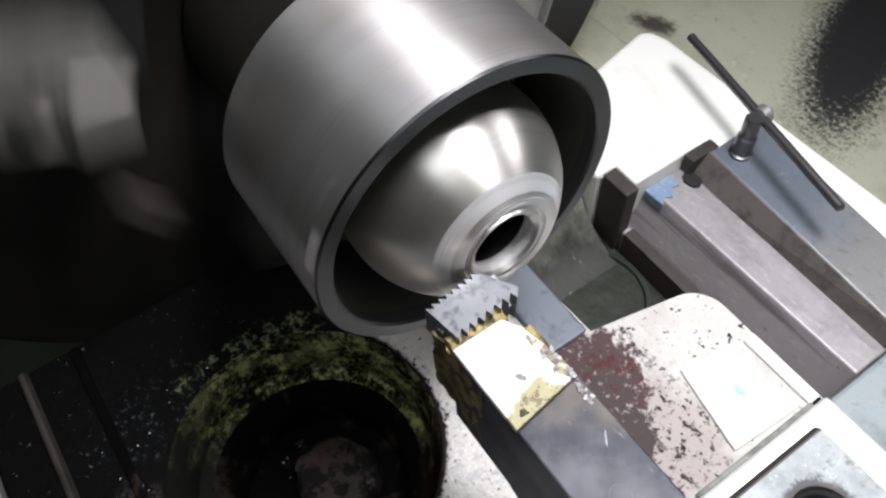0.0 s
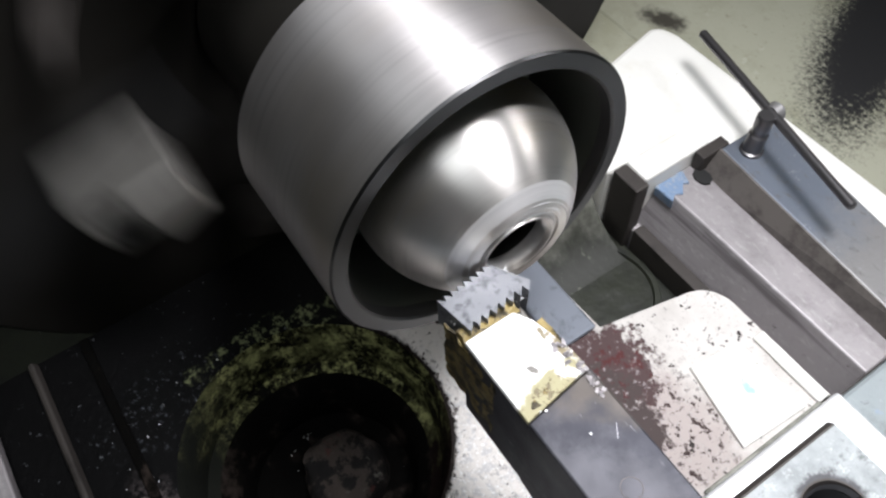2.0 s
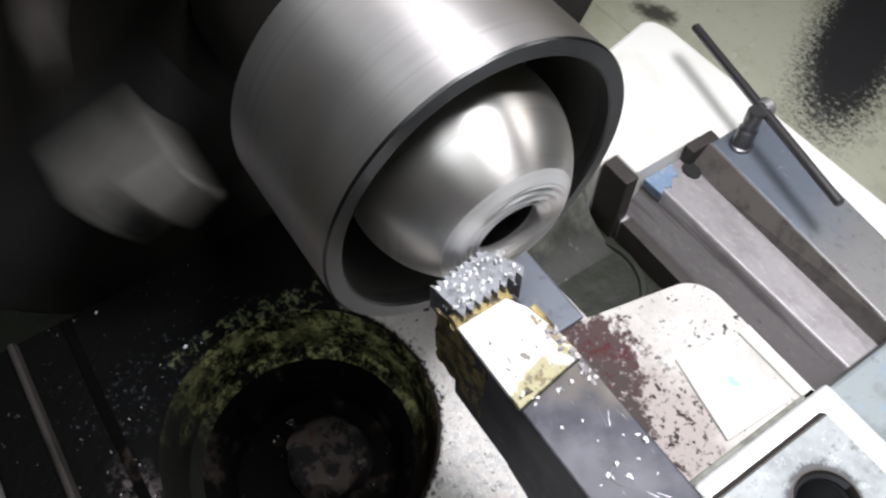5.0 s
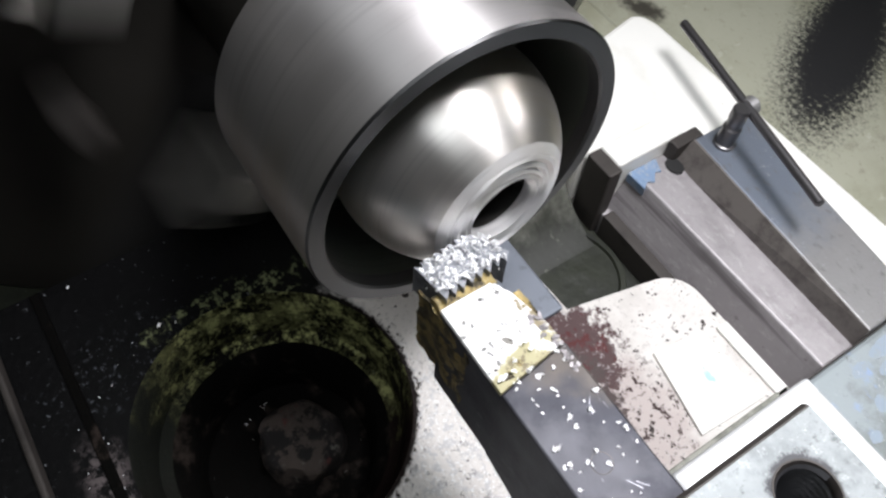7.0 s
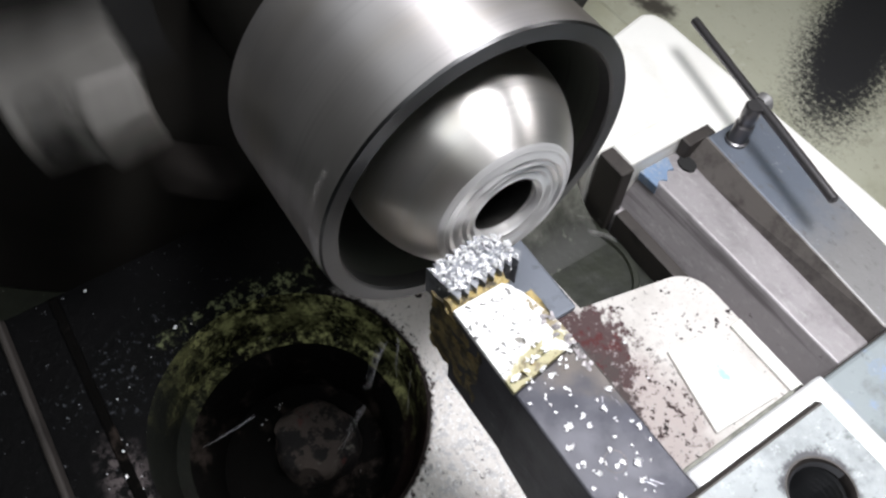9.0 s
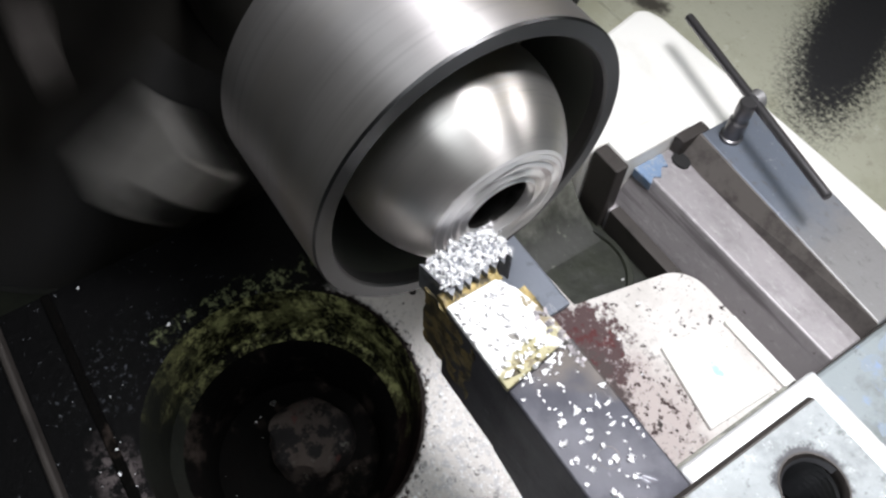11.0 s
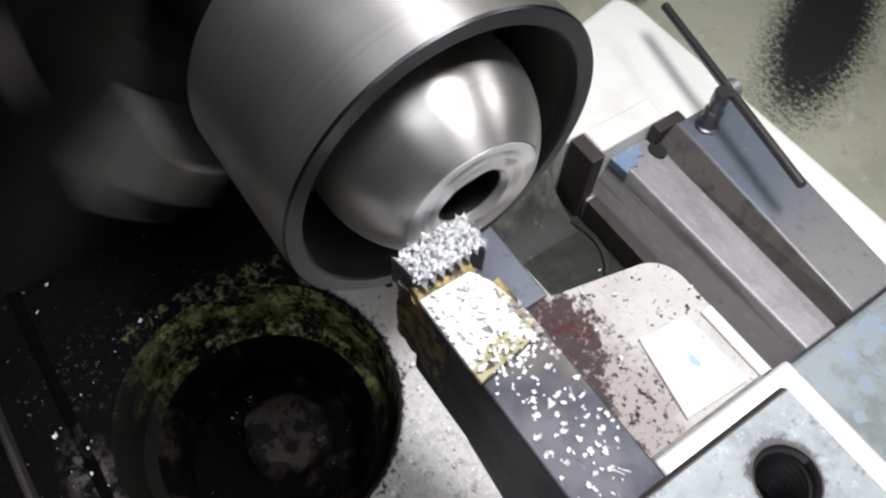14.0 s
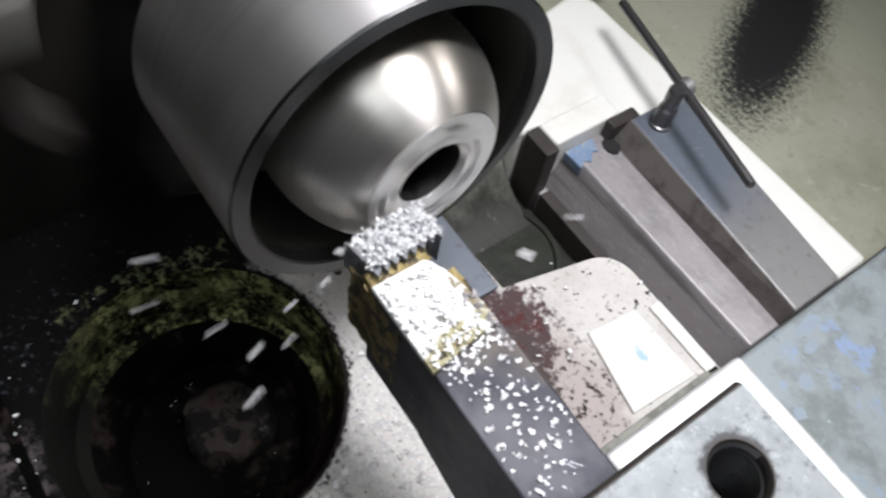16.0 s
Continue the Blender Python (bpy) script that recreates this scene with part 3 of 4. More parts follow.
def clamp_screw():
    t = thing("clamp_screw", "dark steel clamp screw with a sliding tommy bar", "clamp screw")
    part("tommy_bar", rod((-0.0556, 0.1425, -0.060), (0.031, 0.1221, -0.060), 0.0017), DARKROD, t, "thin dark steel handle bar")
    part("stem", revolve([(0, 0), (0, 0.0042), (0.0012, 0.0042), (0.0016, 0.0035), (0.009, 0.0034), (0.0096, 0.0028), (0.0120, 0.0028), (0.0125, 0.0031), (0.0178, 0.0031), (0.0184, 0.0026), (0.0184, 0)], 32, False), DARKROD, t, "turned screw stem", 40).matrix_basis = Matrix.Translation((-0.0115, 0.1290, -0.0770)) @ Matrix.Rotation(radians(-90), 4, "Y")
    part("knob", revolve([(0, 0), (0, 0.0030), (0.0030, 0.0036), (0.0042, 0.0026), (0.0044, 0)], 24, False), WAYBLUE, t, "bluish end knob", 50).matrix_basis = Matrix.Translation((-0.0118, 0.1320, -0.0605)) @ Matrix.Rotation(radians(90), 4, "Z")
    return t


clamp_screw()

# ---------------------------------------------------------------- chuck and work


def chuck_unit():
    t = thing("lathe_chuck", "dark oily four-jaw lathe chuck turning with bright jaws", "chuck")
    part("chuck_body", revolve([(-0.0895, 0.030), (-0.0880, 0.032), (-0.0880, 0.133), (-0.0915, 0.137), (-0.185, 0.137), (-0.185, 0.030)], 128), CHUCK, t, "dark cast iron chuck body", 40)
    part("back_stub", revolve([(-0.0446, 0.0), (-0.0446, 0.030), (-0.0885, 0.030), (-0.0885, 0.0)], 64), CHUCK, t, "dark centre of the chuck", 40)
    for k in range(4):
        m = pose(0, 0, 0, 90 * k + JAW0)
        slot = part("jaw_slot", box(-0.0895, -0.0874, -0.0135, 0.0135, 0.040, 0.136, 0.0008), BLACK, t, "black plate for the jaw slot, depth shade in its colour")
        slot.matrix_basis = m
        j = part("jaw", prism([(-0.0875, 0.0525), (-0.0570, 0.0525), (-0.0570, 0.0680), (-0.0660, 0.0680), (-0.0660, 0.0830), (-0.0875, 0.0830)], -0.0075, 0.0075, "y", 0.0018, 3), JAW_BARE, t, "bare bright stepped steel jaw")
        j.matrix_basis = m
        lug = part("clamp_lug", box(-0.0872, -0.0700, -0.0040, 0.0040, 0.0640, 0.0735, 0.0020), WAYDARK, t, "dull steel clamp lug beside the jaw")
        lug.matrix_basis = m @ Matrix.Rotation(radians(47), 4, "X")
        s = part("jaw_screw", revolve([(0, 0), (0, 0.004), (0.0012, 0.0045), (0.0016, 0.003), (0.0002, 0.002), (0.0002, 0)], 20, False), BLACK, t, "black socket screw", 40)
        s.matrix_basis = m @ Matrix.Translation((-0.0662, 0, 0.0755))
    return t


JAW0 = 73.0
AXIS_Y = 0.0012
chuck = chuck_unit()
BALL_C, BALL_R, TILT = -0.0108, 0.0264, 3.2


def workpiece():
    t = thing("ball_joint", "bright steel ball joint housing spinning in the chuck", "ball joint")
    part("housing", revolve([(-0.0006, 0.0402), (-0.002, 0.0402), (-0.0425, 0.0402), (-0.0442, 0.0388), (-0.0444, 0.030), (-0.0444, 0.0)], 160, False), HOUSING, t, "turned steel cylinder", 30)
    # Real burr, then a smaller bump that stands in for a lamp highlight
    for a, x, size in ((161, -0.0022, 0.0011), (139, -0.0046, 0.0005)):
        nick = box(-size * 1.8, size * 1.2, -size * 0.8, size * 0.8, -0.001, size * 0.55, size * 0.25)
        part("burr_glint", nick, HOUSING, t, "bright raised burr and a highlight shaped as one").matrix_basis = pose(0, 0, 0, a - 90) @ Matrix.Translation((x, 0, 0.0402))
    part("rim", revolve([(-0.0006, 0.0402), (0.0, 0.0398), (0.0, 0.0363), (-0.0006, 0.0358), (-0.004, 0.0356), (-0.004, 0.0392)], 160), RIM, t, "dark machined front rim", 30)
    part("bore", revolve([(-0.0042, 0.0358), (-0.030, 0.0350), (-0.041, 0.025), (-0.041, 0.0), (-0.0425, 0.0), (-0.0425, 0.0385), (-0.0042, 0.0385)], 160), BORE, t, "dark hollow bore", 30)
    return t


work = workpiece()


def swirled(b, x, r0, r1):
    """Uneven ridges on a cut face, as the tool's teeth leave them."""
    for v in b.verts:
        a, r = math.atan2(v.co.z, v.co.y), math.hypot(v.co.y, v.co.z)
        if r0 < r < r1 and v.co.x > x:
            v.co.x += 0.00020 * math.sin(2 * a + 900 * r) + 0.00012 * math.sin(7 * a + 2100 * r)
            k = 1 + 0.030 * math.sin(a + 700 * r)
            v.co.y, v.co.z = v.co.y * k, v.co.z * k


def ball_and_layers(parent):
    """The ball is cut away in thin slices: each slice gives way into the ball when the tool has passed it."""
    x0, x1, count = 0.0200, 0.02275, 6
    hole = 0.0080
    prof = []
    for k in range(41):
        a = math.pi - (math.pi - math.acos(x0 / BALL_R)) * k / 40
        prof.append((BALL_R * math.cos(a), BALL_R * math.sin(a)))
    face = [(x0 + (0.00035 if i % 2 else -0.0001), math.sqrt(BALL_R ** 2 - x0 ** 2) - 0.0006 - 0.00135 * i - 0.0001 * (i % 3)) for i in range(6)]
    edge = prof[-1][1]
    prof += [(x0 - 0.0015, edge - 0.0012), (x0 - 0.0015, hole + 0.0002), (-0.018, hole + 0.0002), (-0.018, 0)]
    skin = revolve(prof, 128, False)
    for v in skin.verts:
        a, k = math.atan2(v.co.z, v.co.y), min(1.0, max(0.0, (x0 - v.co.x) / 0.004))
        out = 1 + k * (0.0040 * math.sin(3 * a + 0.6) + 0.0022 * math.sin(7 * a + 60 * v.co.x) + 0.0010 * math.sin(13 * a))
        v.co.y, v.co.z = v.co.y * out, v.co.z * out
    ball = part("ball", skin, BALL, parent, "polished steel ball with a bored hole", 30)
    ball.matrix_basis = Matrix.Translation((BALL_C, 0, 0)) @ Matrix.Rotation(radians(-TILT), 4, Vector((0, math.cos(radians(15)), math.sin(radians(15)))))
    face = [(x0 - 0.0008, edge - 0.0004), (x0 + 0.0001, edge - 0.0005)] + face[1:] + [(x0, hole + 0.0010), (x0 - 0.0010, hole + 0.0001), (x0 - 0.0013, hole + 0.0001)]
    swirl = revolve(face, 128, False)
    swirled(swirl, x0 - 0.0005, hole + 0.0015, edge - 0.001)
    part("cut_face", swirl, CUT, ball, "freshly cut face with bright swirling ridges", 30)
    part("bore_wall", revolve([(x0 - 0.0013, hole), (-0.0175, hole - 0.0002), (-0.0175, 0)], 64, False), HOLE, ball, "dark bored hole", 30)
    layers = []
    for k in range(count):
        a, b = x0 + (x1 - x0) * k / count, x0 + (x1 - x0) * (k + 1) / count
        ra, rb = math.sqrt(BALL_R ** 2 - a * a), math.sqrt(BALL_R ** 2 - b * b)
        top = [(b, rb - 0.0001)] + [(b + (0.0004 if i % 2 else -0.0001), rb - 0.0005 - (rb - hole - 0.0014) * i / 7) for i in range(8)] + [(b, hole + 0.0006)]
        if k == count - 1:
            top = [(b - 0.0002, rb), (b, rb - 0.0004), (b, 0.0108), (b - 0.0005, 0.0105), (b - 0.0005, 0.0098), (b + 0.0003, 0.0094), (b + 0.0003, hole + 0.0009), (b - 0.0003, hole + 0.0002)]
        slice_ = revolve([(a, ra), *top, (a, hole)], 128)
        if k < count - 1:
            swirled(slice_, b - 0.0002, hole + 0.0012, rb - 0.0006)
        layers.append(part("cut_ring", slice_, BALL if k == count - 1 else CUT, ball, "turned collar round the hole" if k == count - 1 else "freshly turned ring", 30))
    return ball, layers


ball, layers = ball_and_layers(work)

# ---------------------------------------------------------------- tool and post


def tool_bar():
    t = thing("tool_bar", "dark steel tool bar with a silvery ground head", "turning tool")
    top = [(0.0455, -0.0227), (0.120, -0.0227), (0.120, -0.0057), (0.0432, -0.0057)]
    b = prism(top, -0.033, 0.0, "z")
    for v in b.verts:
        if v.co.z < -0.01 and v.co.x > 0.1:
            v.co.z = -0.056
    bmesh.ops.bevel(b, geom=b.edges[:], offset=0.0005, segments=2, profile=0.5, affect="EDGES")
    part("shank", b, SHANK, t, "dark worn steel shank")
    flat = [(0.0247, -0.0226), (0.0454, -0.0226), (0.0431, -0.0060), (0.0385, -0.0060), (0.0285, -0.0082), (0.0262, -0.0100), (0.0247, -0.0105)]
    part("neck", prism([(0.0247, -0.0226), (0.0520, -0.0226), (0.0520, -0.0060), (0.0385, -0.0060), *flat[4:]], -0.0325, -0.0016, "z", 0.0003), SHANK, t, "dark steel neck")
    b = prism(flat, -0.0016, -0.0001, "z", 0.0003)
    part("head", b, HEAD, t, "silvery ground tool head")
    mark = revolve([(0.00003, 0.00195), (0.00005, 0.00203), (0.00003, 0.0021), (-0.0002, 0.0020)], 28)
    part("stamp_ring", mark, BROWN, t, "faint stamped ring").matrix_basis = Matrix.Translation((0.0655, -0.0150, 0.0)) @ Matrix.Rotation(radians(-90), 4, "Y")
    for x, y, a, n in ((0.0715, -0.0125, 30, 0.0030), (0.0722, -0.0112, 38, 0.0024), (0.0560, -0.0100, -35, 0.0030)):
        part("scratch", box(-n / 2, n / 2, -0.00005, 0.00005, -0.0002, 0.00003), BIT, t, "pale scratch").matrix_basis = pose(x, y, 0, 0, 0, a)
    b = box(0.0165, 0.0246, -0.0221, -0.0085, -0.0265, -0.0088, 0.0012)
    part("support", b, SHANK, t, "dark support under the bit")
    return t


tool = tool_bar()


def rough_plate(x0, x1, y0, y1, z0, z1, amount, seed, cuts=7):
    """A box with a lumpy skin, as flowed brazing metal has."""
    b = box(x0, x1, y0, y1, z0, z1)
    bmesh.ops.subdivide_edges(b, edges=b.edges[:], cuts=cuts, use_grid_fill=True)
    for v in b.verts:
        v.co += Vector(noise.noise_vector(v.co * 420 + Vector((seed, 0, 0)))) * amount
    return b


def chaser_bit():
    t = thing("chaser_bit", "grey steel toothed thread chaser bit brazed on the bar", "cutting bit")
    teeth = 8
    a, b = Vector((0.0146, -0.0220)), Vector((0.0131, -0.0078))
    c, d = Vector((0.0218, -0.0030)), Vector((0.0230, -0.0206))
    pts = []
    for k in range(teeth):
        p, q = a.lerp(b, k / teeth), a.lerp(b, (k + 1) / teeth)
        pts += [(p.x - 0.0008, p.y + 0.0001), (q.x + 0.0006, q.y - 0.0002)]
    pts.append((b.x, b.y))
    for k in range(teeth):
        p, q = c.lerp(d, k / teeth), c.lerp(d, (k + 1) / teeth)
        pts += [(p.x - 0.0009, p.y - 0.0001), (q.x + 0.0008, q.y + 0.0003)]
    block = prism(pts, -0.0086, 0.0004, "z")
    part("toothed_block", block, BIT, t, "grey toothed steel block")
    part("braze", rough_plate(0.0212, 0.0250, -0.0224, -0.0088, -0.024, -0.0013, 0.0007, 3), BRAZE, t, "gold brown brazing", 60)
    part("braze_run", rough_plate(0.0172, 0.0350, -0.0227, -0.0221, -0.0262, -0.0030, 0.0008, 11, 11), BRAZE, t, "burnt brass run on the side", 60)
    part("braze_edge", rough_plate(0.0290, 0.0420, -0.0085, -0.0062, -0.006, -0.0004, 0.0006, 23), BRAZE, t, "brass and scale along the edge", 60)
    part("braze_smear", rough_plate(0.0400, 0.0440, -0.0205, -0.0135, -0.0016, -0.0002, 0.0004, 37), BRAZE, t, "thin brass smear", 60)
    flakes = bmesh.new()
    r = random.Random(77)
    for _ in range(46):
        piece = box(-0.0007, 0.0007, -0.00045, 0.00045, -0.00012, 0.00012)
        me = bpy.data.meshes.new("flake")
        for v in piece.verts:
            v.co += Vector((r.uniform(-1, 1), r.uniform(-1, 1), r.uniform(-0.3, 0.3))) * 0.0003
        x = r.uniform(0.0355, 0.0490)
        bmesh.ops.transform(piece, matrix=pose(x, -0.0064 - abs(r.gauss(0, 0.0011)), 0.0001, r.uniform(-25, 25), r.uniform(-25, 25), r.uniform(0, 360)) @ Matrix.Scale(r.uniform(0.3, 0.85), 4), verts=piece.verts)
        piece.to_mesh(me)
        piece.free()
        flakes.from_mesh(me)
        bpy.data.meshes.remove(me)
    tagged(part("scale", flakes, WAY, t, "pale flaky scale"), kind="stuff")
    return t


bit = chaser_bit()


def threaded_bore(r, depth, pitch, n=40):
    """A helical thread on the wall of a blind hole along -x."""
    b = bmesh.new()
    turns = int(depth / pitch)
    rows = []
    for k in range(turns * 2 + 1):
        row = []
        for i in range(n + 1):
            x = -(k / 2 + i / n) * pitch
            rr = r + (0.0002 if k % 2 == 0 else -0.0007)
            row.append(b.verts.new((x, rr * math.cos(2 * math.pi * i / n), rr * math.sin(2 * math.pi * i / n))))
        rows.append(row)
    for p, q in zip(rows, rows[1:]):
        for i in range(n):
            b.faces.new((p[i], p[i + 1], q[i + 1], q[i]))
    return b


def tool_post():
    t = thing("tool_post", "worn grey steel tool post block with threaded hole", "tool post")
    part("lower_block", box(0.0737, 0.15, -0.0055, 0.0300, -0.0799, -0.0008, 0.0008), STRIP, t, "bright steel lower jaw")
    hx, hy, r = 0.0882, -0.0011, 0.0049
    out = [(0.0788, -0.06), (0.15, -0.06), (0.15, 0.0097), (0.0788, 0.0097)]
    part("upper_block", slab_with_hole(out, (hx, hy), r + 0.0003, 0.0225, 0.0040, 48), POST, t, "worn scratched clamp block")
    # Narrow dark strip along the block's front
    edge = prism([(0.0778, 0.0042), (0.0788, 0.0042), (0.0788, 0.0225), (0.0785, 0.0225), (0.0778, 0.0214)], -0.0599, 0.0096, "y")
    part("front_edge", edge, WAYDARK, t, "dark front edge")
    part("under_face", box(0.0777, 0.15, -0.0599, 0.0095, 0.0035, 0.0046), WAYDARK, t, "dark underside")
    part("thread", threaded_bore(r, 0.016, 0.0016), THREAD, t, "black threaded bore", 30).matrix_basis = Matrix.Translation((hx, hy, 0.0225)) @ Matrix.Rotation(radians(-90), 4, "Y")
    # Dark ring added over the lip, which caught too much light
    part("chamfer", revolve([(0.0001, r + 0.0005), (0.0001, r + 0.0002), (-0.0008, r - 0.0003), (-0.0019, r - 0.0003), (-0.0019, r + 0.0002)], 48), WAYDARK, t, "dark chamfer hiding the hole's bright lip", 30).matrix_basis = Matrix.Translation((hx, hy, 0.0225)) @ Matrix.Rotation(radians(-90), 4, "Y")
    part("bore_bottom", revolve([(-0.0160, 0.0056), (-0.0160, 0.0), (-0.0165, 0.0), (-0.0165, 0.0056)], 32), BLACK, t, "dark hole bottom, shade in its colour").matrix_basis = Matrix.Translation((hx, hy, 0.0225)) @ Matrix.Rotation(radians(-90), 4, "Y")
    return t


post = tool_post()

# ---------------------------------------------------------------- swarf


def chip_mesh(k):
    """A curled sliver: a strip bent round an arc with a ragged edge."""
    rnd = random.Random(40 + k)
    b = bmesh.new()
    n, width, length = 7, rnd.uniform(0.00055, 0.0010), rnd.uniform(0.0008, 0.0016)
    bend = rnd.uniform(0.6, 3.2)
    rows = []
    for i in range(n + 1):
        a = bend * (i / n - 0.5)
        r = length / bend
        x, z = r * math.sin(a), r * (1 - math.cos(a)) * 0.7
        w = width * (0.55 + 0.45 * math.sin(math.pi * (i + 0.5) / (n + 1))) * rnd.uniform(0.35, 1.35)
        y = rnd.uniform(-0.00016, 0.00016) + 0.3 * r * (1 - math.cos(a))
        rows.append([b.verts.new((x, y - w / 2, z)), b.verts.new((x, y + w / 2, z + 0.00012)), b.verts.new((x, y + w / 2, z + 0.0002)), b.verts.new((x, y - w / 2, z + 0.0001))])
    for p, q in zip(rows, rows[1:]):
        for i in range(4):
            b.faces.new((p[i], p[(i + 1) % 4], q[(i + 1) % 4], q[i]))
    b.faces.new(rows[0])
    b.faces.new(rows[-1][::-1])
    me = bpy.data.meshes.new("chip")
    bmesh.ops.recalc_face_normals(b, faces=b.faces)
    b.to_mesh(me)
    b.free()
    me.materials.append(CHIP)
    return me


CHIP_MESHES = [chip_mesh(k) for k in range(9)]
chips = []
rnd = random.Random(7)


def add_chip(when, spot_at, size, on_tool, by=None):
    ob = new("chip", CHIP_MESHES[rnd.randrange(len(CHIP_MESHES))])
    ob.scale = (size, size, size)
    tagged(ob, "small bright curled steel chip from the cut", "metal chip", "swarf from the cut")
    chips.append((ob, when, spot_at, on_tool, by, rnd.uniform(0, 360)))


def land_times(n, spans):
    """Landing times spread over spans of (start, end, share)."""
    out = []
    for a, b, share in spans:
        out += [rnd.uniform(a, b) for _ in range(round(n * share))]
    return out


for w in land_times(130, [(0.6, 3.9, 0.04), (4.4, 6.2, 0.28), (6.6, 9.0, 0.16), (9.3, 11.2, 0.20), (11.5, 14.3, 0.15), (14.6, 15.8, 0.17)]):
    near = rnd.random() ** 1.6
    add_chip(w, (0.0450 + 0.0295 * near, rnd.uniform(-0.0215, -0.0070), 0.0001), 0.5 + 1.1 * rnd.random() ** 1.6, True)
for w in land_times(190, [(4.4, 6.2, 0.20), (6.6, 9.0, 0.20), (9.3, 11.2, 0.24), (11.5, 14.3, 0.20), (14.6, 15.8, 0.16)]):
    add_chip(w, (rnd.uniform(0.0262, 0.0450), rnd.uniform(-0.0220, -0.0085), rnd.uniform(0.0001, 0.0011)), rnd.uniform(0.5, 1.4), True)

# chips caught in the air: time, place, size
FLIGHTS = [
    (4.0, (-0.0386, -0.0563, -0.0300), 1.2),
    (4.0, (-0.0131, -0.0419, -0.0200), 1.2),
    (7.5, (0.0077, -0.0577, -0.0500), 2.2),
    (7.5, (-0.0006, -0.0409, -0.0400), 1.0),
    (7.5, (0.0131, -0.0313, -0.0400), 1.2),
    (7.5, (-0.0019, -0.0536, -0.0400), 1.0),
    (8.0, (0.0087, -0.0327, -0.0400), 1.1),
    (8.0, (0.0171, -0.0354, -0.0400), 1.2),
    (8.0, (0.0077, -0.0467, -0.0500), 1.0),
    (8.5, (0.0209, 0.0186, -0.0200), 1.0),
    (8.5, (0.0282, 0.0176, -0.0200), 1.0),
    (8.5, (0.0072, -0.0240, -0.0200), 1.4),
    (11.5, (0.0140, 0.0214, -0.0200), 1.0),
    (12.0, (0.0175, -0.0240, 0.0100), 1.8),
    (12.0, (0.0010, -0.0302, -0.0200), 1.8),
    (12.0, (0.0168, -0.0407, -0.0500), 1.4),
    (12.0, (0.0250, 0.0214, -0.0200), 1.0),
    (13.0, (0.0272, 0.0187, -0.0200), 1.4),
    (13.0, (0.0142, -0.0273, -0.0300), 1.2),
    (13.0, (0.0139, -0.0365, -0.0400), 1.8),
    (13.0, (0.0068, -0.0776, -0.0500), 1.6),
    (13.5, (0.0100, -0.0269, -0.0300), 1.4),
    (13.5, (-0.0120, -0.0647, -0.0500), 1.4),
    (13.5, (0.0239, 0.0389, -0.0200), 1.2),
    (15.0, (0.0277, 0.0263, -0.0200), 1.2),
    (15.0, (0.0250, 0.0136, -0.0200), 1.0),
    (15.0, (0.0103, -0.0504, -0.0500), 1.0),
    (15.0, (-0.0069, -0.0533, -0.0400), 1.0),
    (9.0, (0.0135, -0.0356, -0.0300), 1.9),
    (9.0, (0.0141, -0.0306, -0.0300), 1.6),
    (9.0, (0.0195, -0.0301, -0.0400), 1.5),
    (9.0, (-0.0024, -0.0707, -0.0600), 1.6),
    (9.0, (0.0167, -0.0449, -0.0500), 1.2),
    (9.0, (0.0121, 0.0271, -0.0200), 1.0),
    (9.0, (0.0175, 0.0263, -0.0200), 1.4),
    (12.5, (0.0106, -0.0514, -0.0600), 1.0),
    (12.5, (0.0106, -0.0701, -0.0700), 1.3),
    (12.5, (-0.0343, -0.0595, -0.0500), 0.9),
    (13.5, (0.0024, -0.0316, -0.0200), 2.0),
    (13.5, (0.0296, 0.0257, -0.0200), 1.2),
    (14.5, (0.0001, -0.0333, -0.0100), 3.4),
    (14.5, (0.0028, -0.0372, -0.0120), 1.6),
    (14.5, (0.0108, -0.0311, -0.0120), 2.2),
    (14.5, (0.0130, -0.0277, -0.0120), 1.8),
    (14.5, (0.0180, -0.0287, -0.0200), 2.6),
    (14.5, (0.0167, -0.0336, -0.0300), 1.6),
    (14.5, (0.0080, -0.0369, 0.0350), 2.0),
    (14.5, (0.0100, -0.0355, 0.0350), 1.6),
    (16, (-0.0215, -0.0532, -0.0300), 2.4),
    (16, (-0.0162, -0.0574, -0.0400), 2.0),
    (16, (-0.0024, -0.0463, -0.0400), 2.2),
    (16, (0.0071, -0.0413, -0.0400), 1.8),
    (16, (0.0115, -0.0346, -0.0350), 2.0),
    (16, (0.0136, -0.0460, -0.0500), 2.6),
    (16, (0.0126, -0.0225, -0.0040), 1.6),
    (16, (0.0269, 0.0188, -0.0200), 1.8),
    (16, (0.0106, -0.0330, -0.0200), 1.4),
    (16, (0.0249, 0.0354, -0.0200), 1.2),
    (16, (0.0283, -0.0195, -0.0200), 1.6),
    (16, (0.0143, -0.0269, -0.0100), 1.8),
]
for t, place, size in FLIGHTS:
    away = Vector(place) - Vector((0.0132, -0.0140, 0.001))
    drop = Vector(place) + away * 0.8
    out = Vector((drop.x - POCKET[0], drop.y - POCKET[1], 0))
    if out.length < POCKET_R + 0.004:
        drop += out.normalized() * (POCKET_R + 0.006 - out.length)
    drop.z = -0.0838
    if t < 16:
        add_chip(t + 0.0667, tuple(drop), size * 1.05, False, place)
    else:
        add_chip(16.0, place, size * 1.0, False, tuple((Vector(place) + Vector((0.0132, -0.0140, 0.004))) / 2))

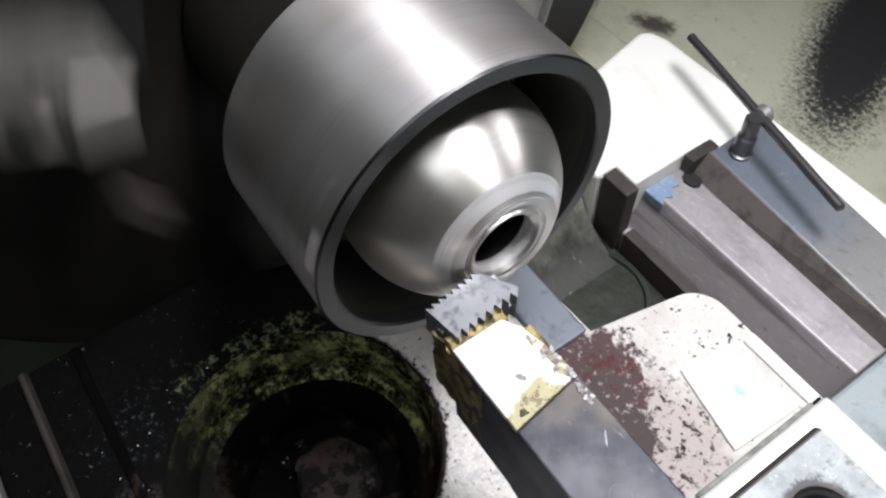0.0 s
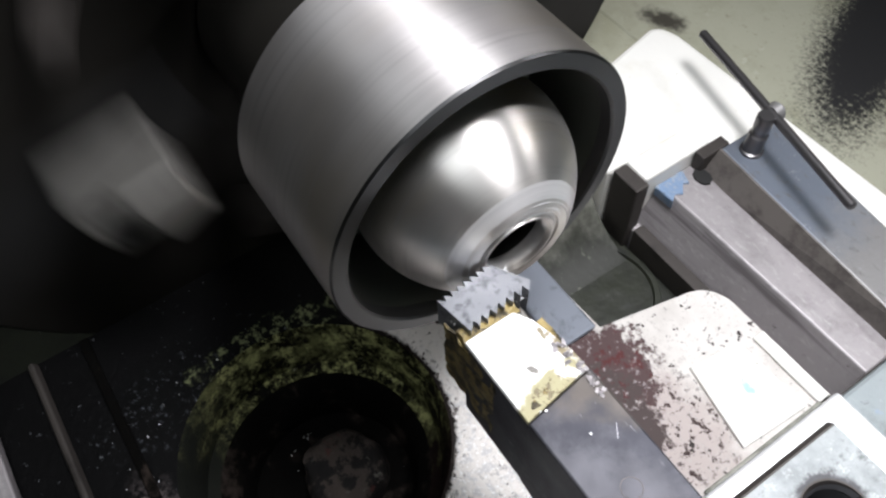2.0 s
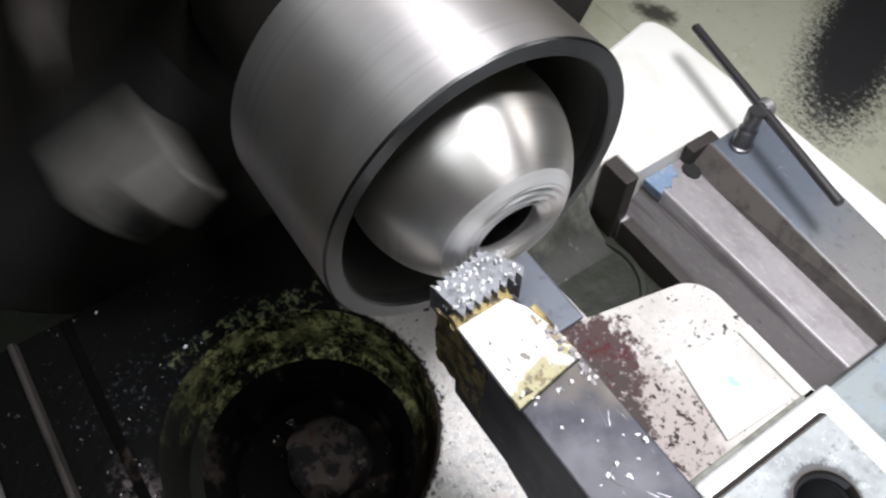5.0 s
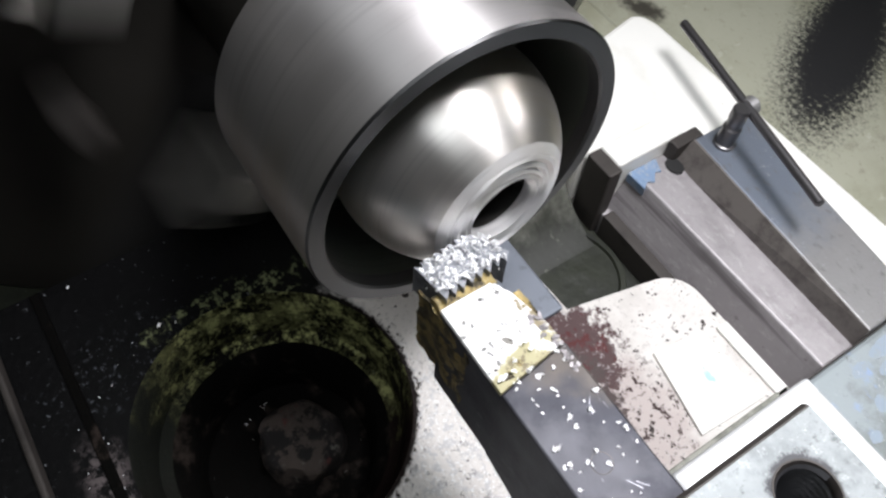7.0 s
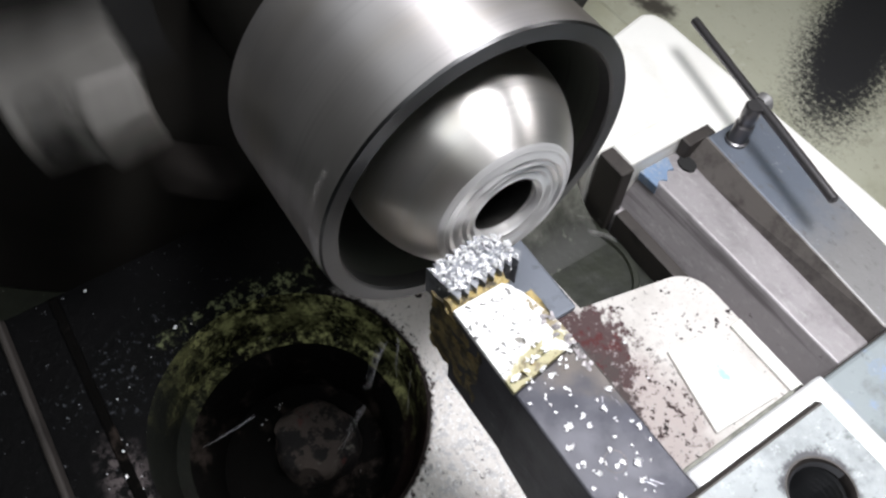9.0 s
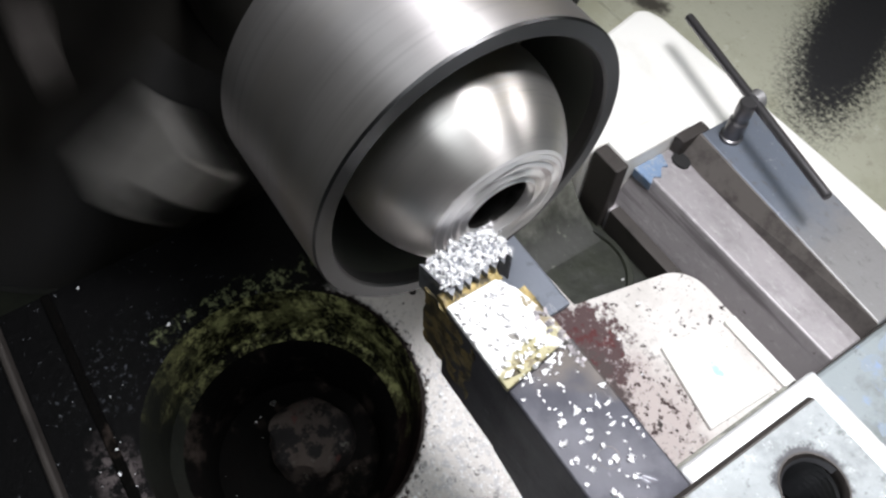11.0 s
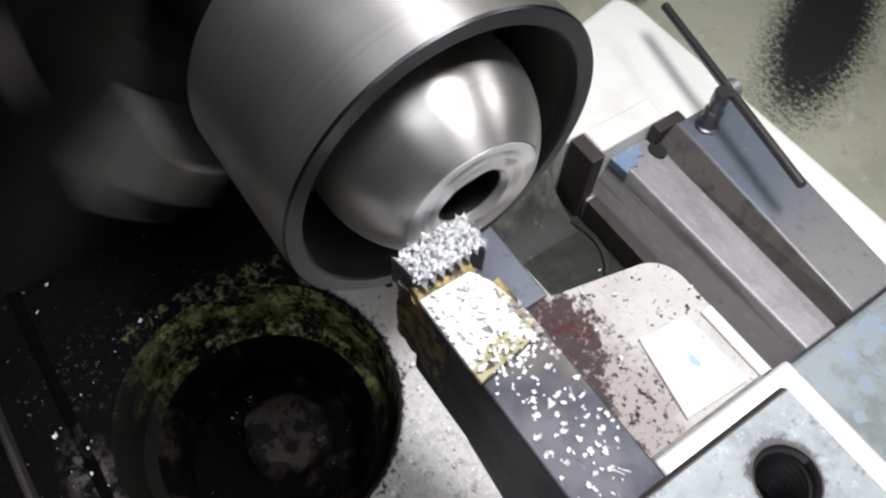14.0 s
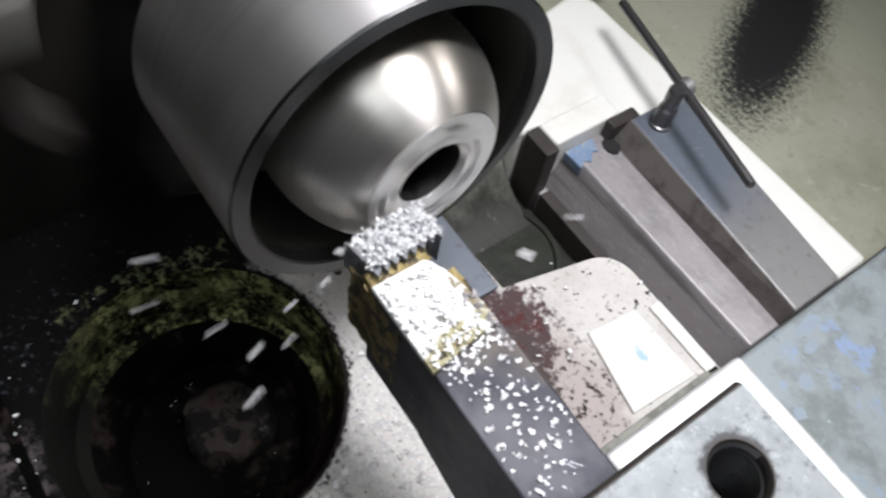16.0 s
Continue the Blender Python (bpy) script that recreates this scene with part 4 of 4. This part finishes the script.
def scattered_swarf():
    b = bmesh.new()
    r = random.Random(55)
    for _ in range(70):
        x, y = r.uniform(-0.05, 0.066), r.uniform(-0.125, 0.080)
        if r.random() < 0.45:
            x, y = r.uniform(-0.052, 0.0), r.uniform(-0.118, -0.03)
        d = math.hypot(x - POCKET[0], y - POCKET[1])
        if d > POCKET_R - 0.011 and d < POCKET_R + 0.001 or (y > 0.020 and x < 0.012):
            continue
        z = -0.0845 if d > POCKET_R else -0.1085
        if d < 0.031:
            z = -0.1265
        start = len(b.verts)
        b.from_mesh(CHIP_MESHES[r.randrange(len(CHIP_MESHES))])
        b.verts.ensure_lookup_table()
        bmesh.ops.transform(b, matrix=pose(x, y, z, r.uniform(-30, 30), r.uniform(-30, 30), r.uniform(0, 360)) @ Matrix.Scale(r.uniform(0.18, 0.55), 4), verts=b.verts[start:])
    me = bpy.data.meshes.new("old_swarf")
    b.to_mesh(me)
    b.free()
    me.materials.append(CHIP)
    return tagged(new("old_swarf", me), "scattered old steel swarf on the greasy bed", "swarf", "", "stuff")


scattered_swarf()
HEAP_MESHES = []
for k in range(6):
    r = random.Random(300 + k)
    b = bmesh.new()
    for _ in range(70 + 12 * k):
        piece = CHIP_MESHES[r.randrange(len(CHIP_MESHES))]
        f = r.random()
        size = r.uniform(0.5, 1.2)
        m = pose(r.uniform(0.0140, 0.0222), -0.0213 + 0.0170 * f, 0.0006 + r.random() ** 1.4 * 0.0005 * (k + 1.5), r.uniform(0, 360), r.uniform(0, 360), r.uniform(0, 360)) @ Matrix.Scale(size, 4)
        start = len(b.verts)
        b.from_mesh(piece)
        b.verts.ensure_lookup_table()
        bmesh.ops.transform(b, matrix=m, verts=b.verts[start:])
    me = bpy.data.meshes.new("swarf_heap")
    b.to_mesh(me)
    b.free()
    me.materials.append(CHIP)
    HEAP_MESHES.append(me)
heaps = []
for me, when in zip(HEAP_MESHES, (4.6, 5.4, 6.0, 9.6, 10.6, 13.4)):
    ob = new("swarf_heap", me)
    tagged(ob, "heap of fine bright steel swarf on the bit", "swarf", "", "stuff")
    heaps.append((ob, when))

# ---------------------------------------------------------------- keys
FEED = [(0, -0.0005), (0.5, -0.0002), (1.0, 0.0), (1.5, 0.0), (2, 0.0003), (3, 0.0006), (4, 0.0007), (6.5, 0.0008), (9, 0.0009), (11.5, 0.0011), (13, 0.0012), (14.5, 0.0011), (15, 0.0007), (16, 0.0004)]
SPIN = 962.0


def feed_at(t):
    for (t0, s0), (t1, s1) in zip(FEED, FEED[1:]):
        if t <= t1:
            return s0 + (s1 - s0) * (t - t0) / (t1 - t0)
    return FEED[-1][1]


def chip_rows(when, land, on_tool, by, turn, size_seed):
    """Rest inside the steel, leave at the cut, fly, land, and then ride with the tool."""
    r = random.Random(size_seed)
    a = r.uniform(150, 260)
    hidden = (r.uniform(-0.014, -0.004), 0.0145 * math.cos(radians(a)), 0.0145 * math.sin(radians(a)))
    edge = (0.0132 - feed_at(when), r.uniform(-0.018, -0.010), 0.001)
    lie = (r.uniform(-25, 25), r.uniform(-25, 25))
    rows = [(0, pose(*hidden, 0, 0, turn)), (when - 0.2, pose(*hidden, 0, 0, turn)), (when - 0.1667, pose(*edge, 40, 20, turn))]
    x, y, z = land
    s = feed_at(when) if on_tool else 0.0
    if by is not None:
        rows.append((when - 0.0667, pose(*by, 70, 40, turn + 40)))
    else:
        rows.append((when - 0.1, pose((edge[0] + x) / 2, (edge[1] + y) / 2, max(edge[2], z) + 0.010, 60, 30, turn + 30)))
    rows.append((when, pose(x - s, y, z, lie[0], lie[1], turn + 60)))
    if on_tool:
        rows += [(t, pose(x - feed_at(t), y, z, lie[0], lie[1], turn + 60)) for t, _ in FEED if t > when + 0.05]
    if rows[-1][0] < 16:
        rows.append((16, rows[-1][1].copy()))
    return rows


def motions():
    for ob in (chuck, work):
        walk(ob, [(k / 30, pose(0, AXIS_Y, 0, SPIN * k / 30)) for k in range(481)])
    rows = [(t, pose(-s, 0, 0)) for t, s in FEED]
    for ob in (tool, bit, post):
        walk(ob, rows)
    for ring, done in zip(layers, (14.0, 11.0, 8.0, 6.0, 5.2, 4.4)):
        walk(ring, [(0, pose(0, 0, 0)), (done - 0.4, pose(0, 0, 0)), (done, pose(-0.006, 0, 0)), (16, pose(-0.006, 0, 0))])
    for ob, when in heaps:
        walk(ob, [(t, pose(-feed_at(t), 0, -0.0048)) for t in (0, 1.5, 3.0, when - 0.1)] + [(t, pose(-feed_at(t), 0, 0)) for t in (when, *(t for t, _ in FEED if t > when + 0.05))])
    for k, (ob, when, land, on_tool, by, turn) in enumerate(chips):
        walk(ob, chip_rows(when, land, on_tool, by, turn, 900 + k))


motions()
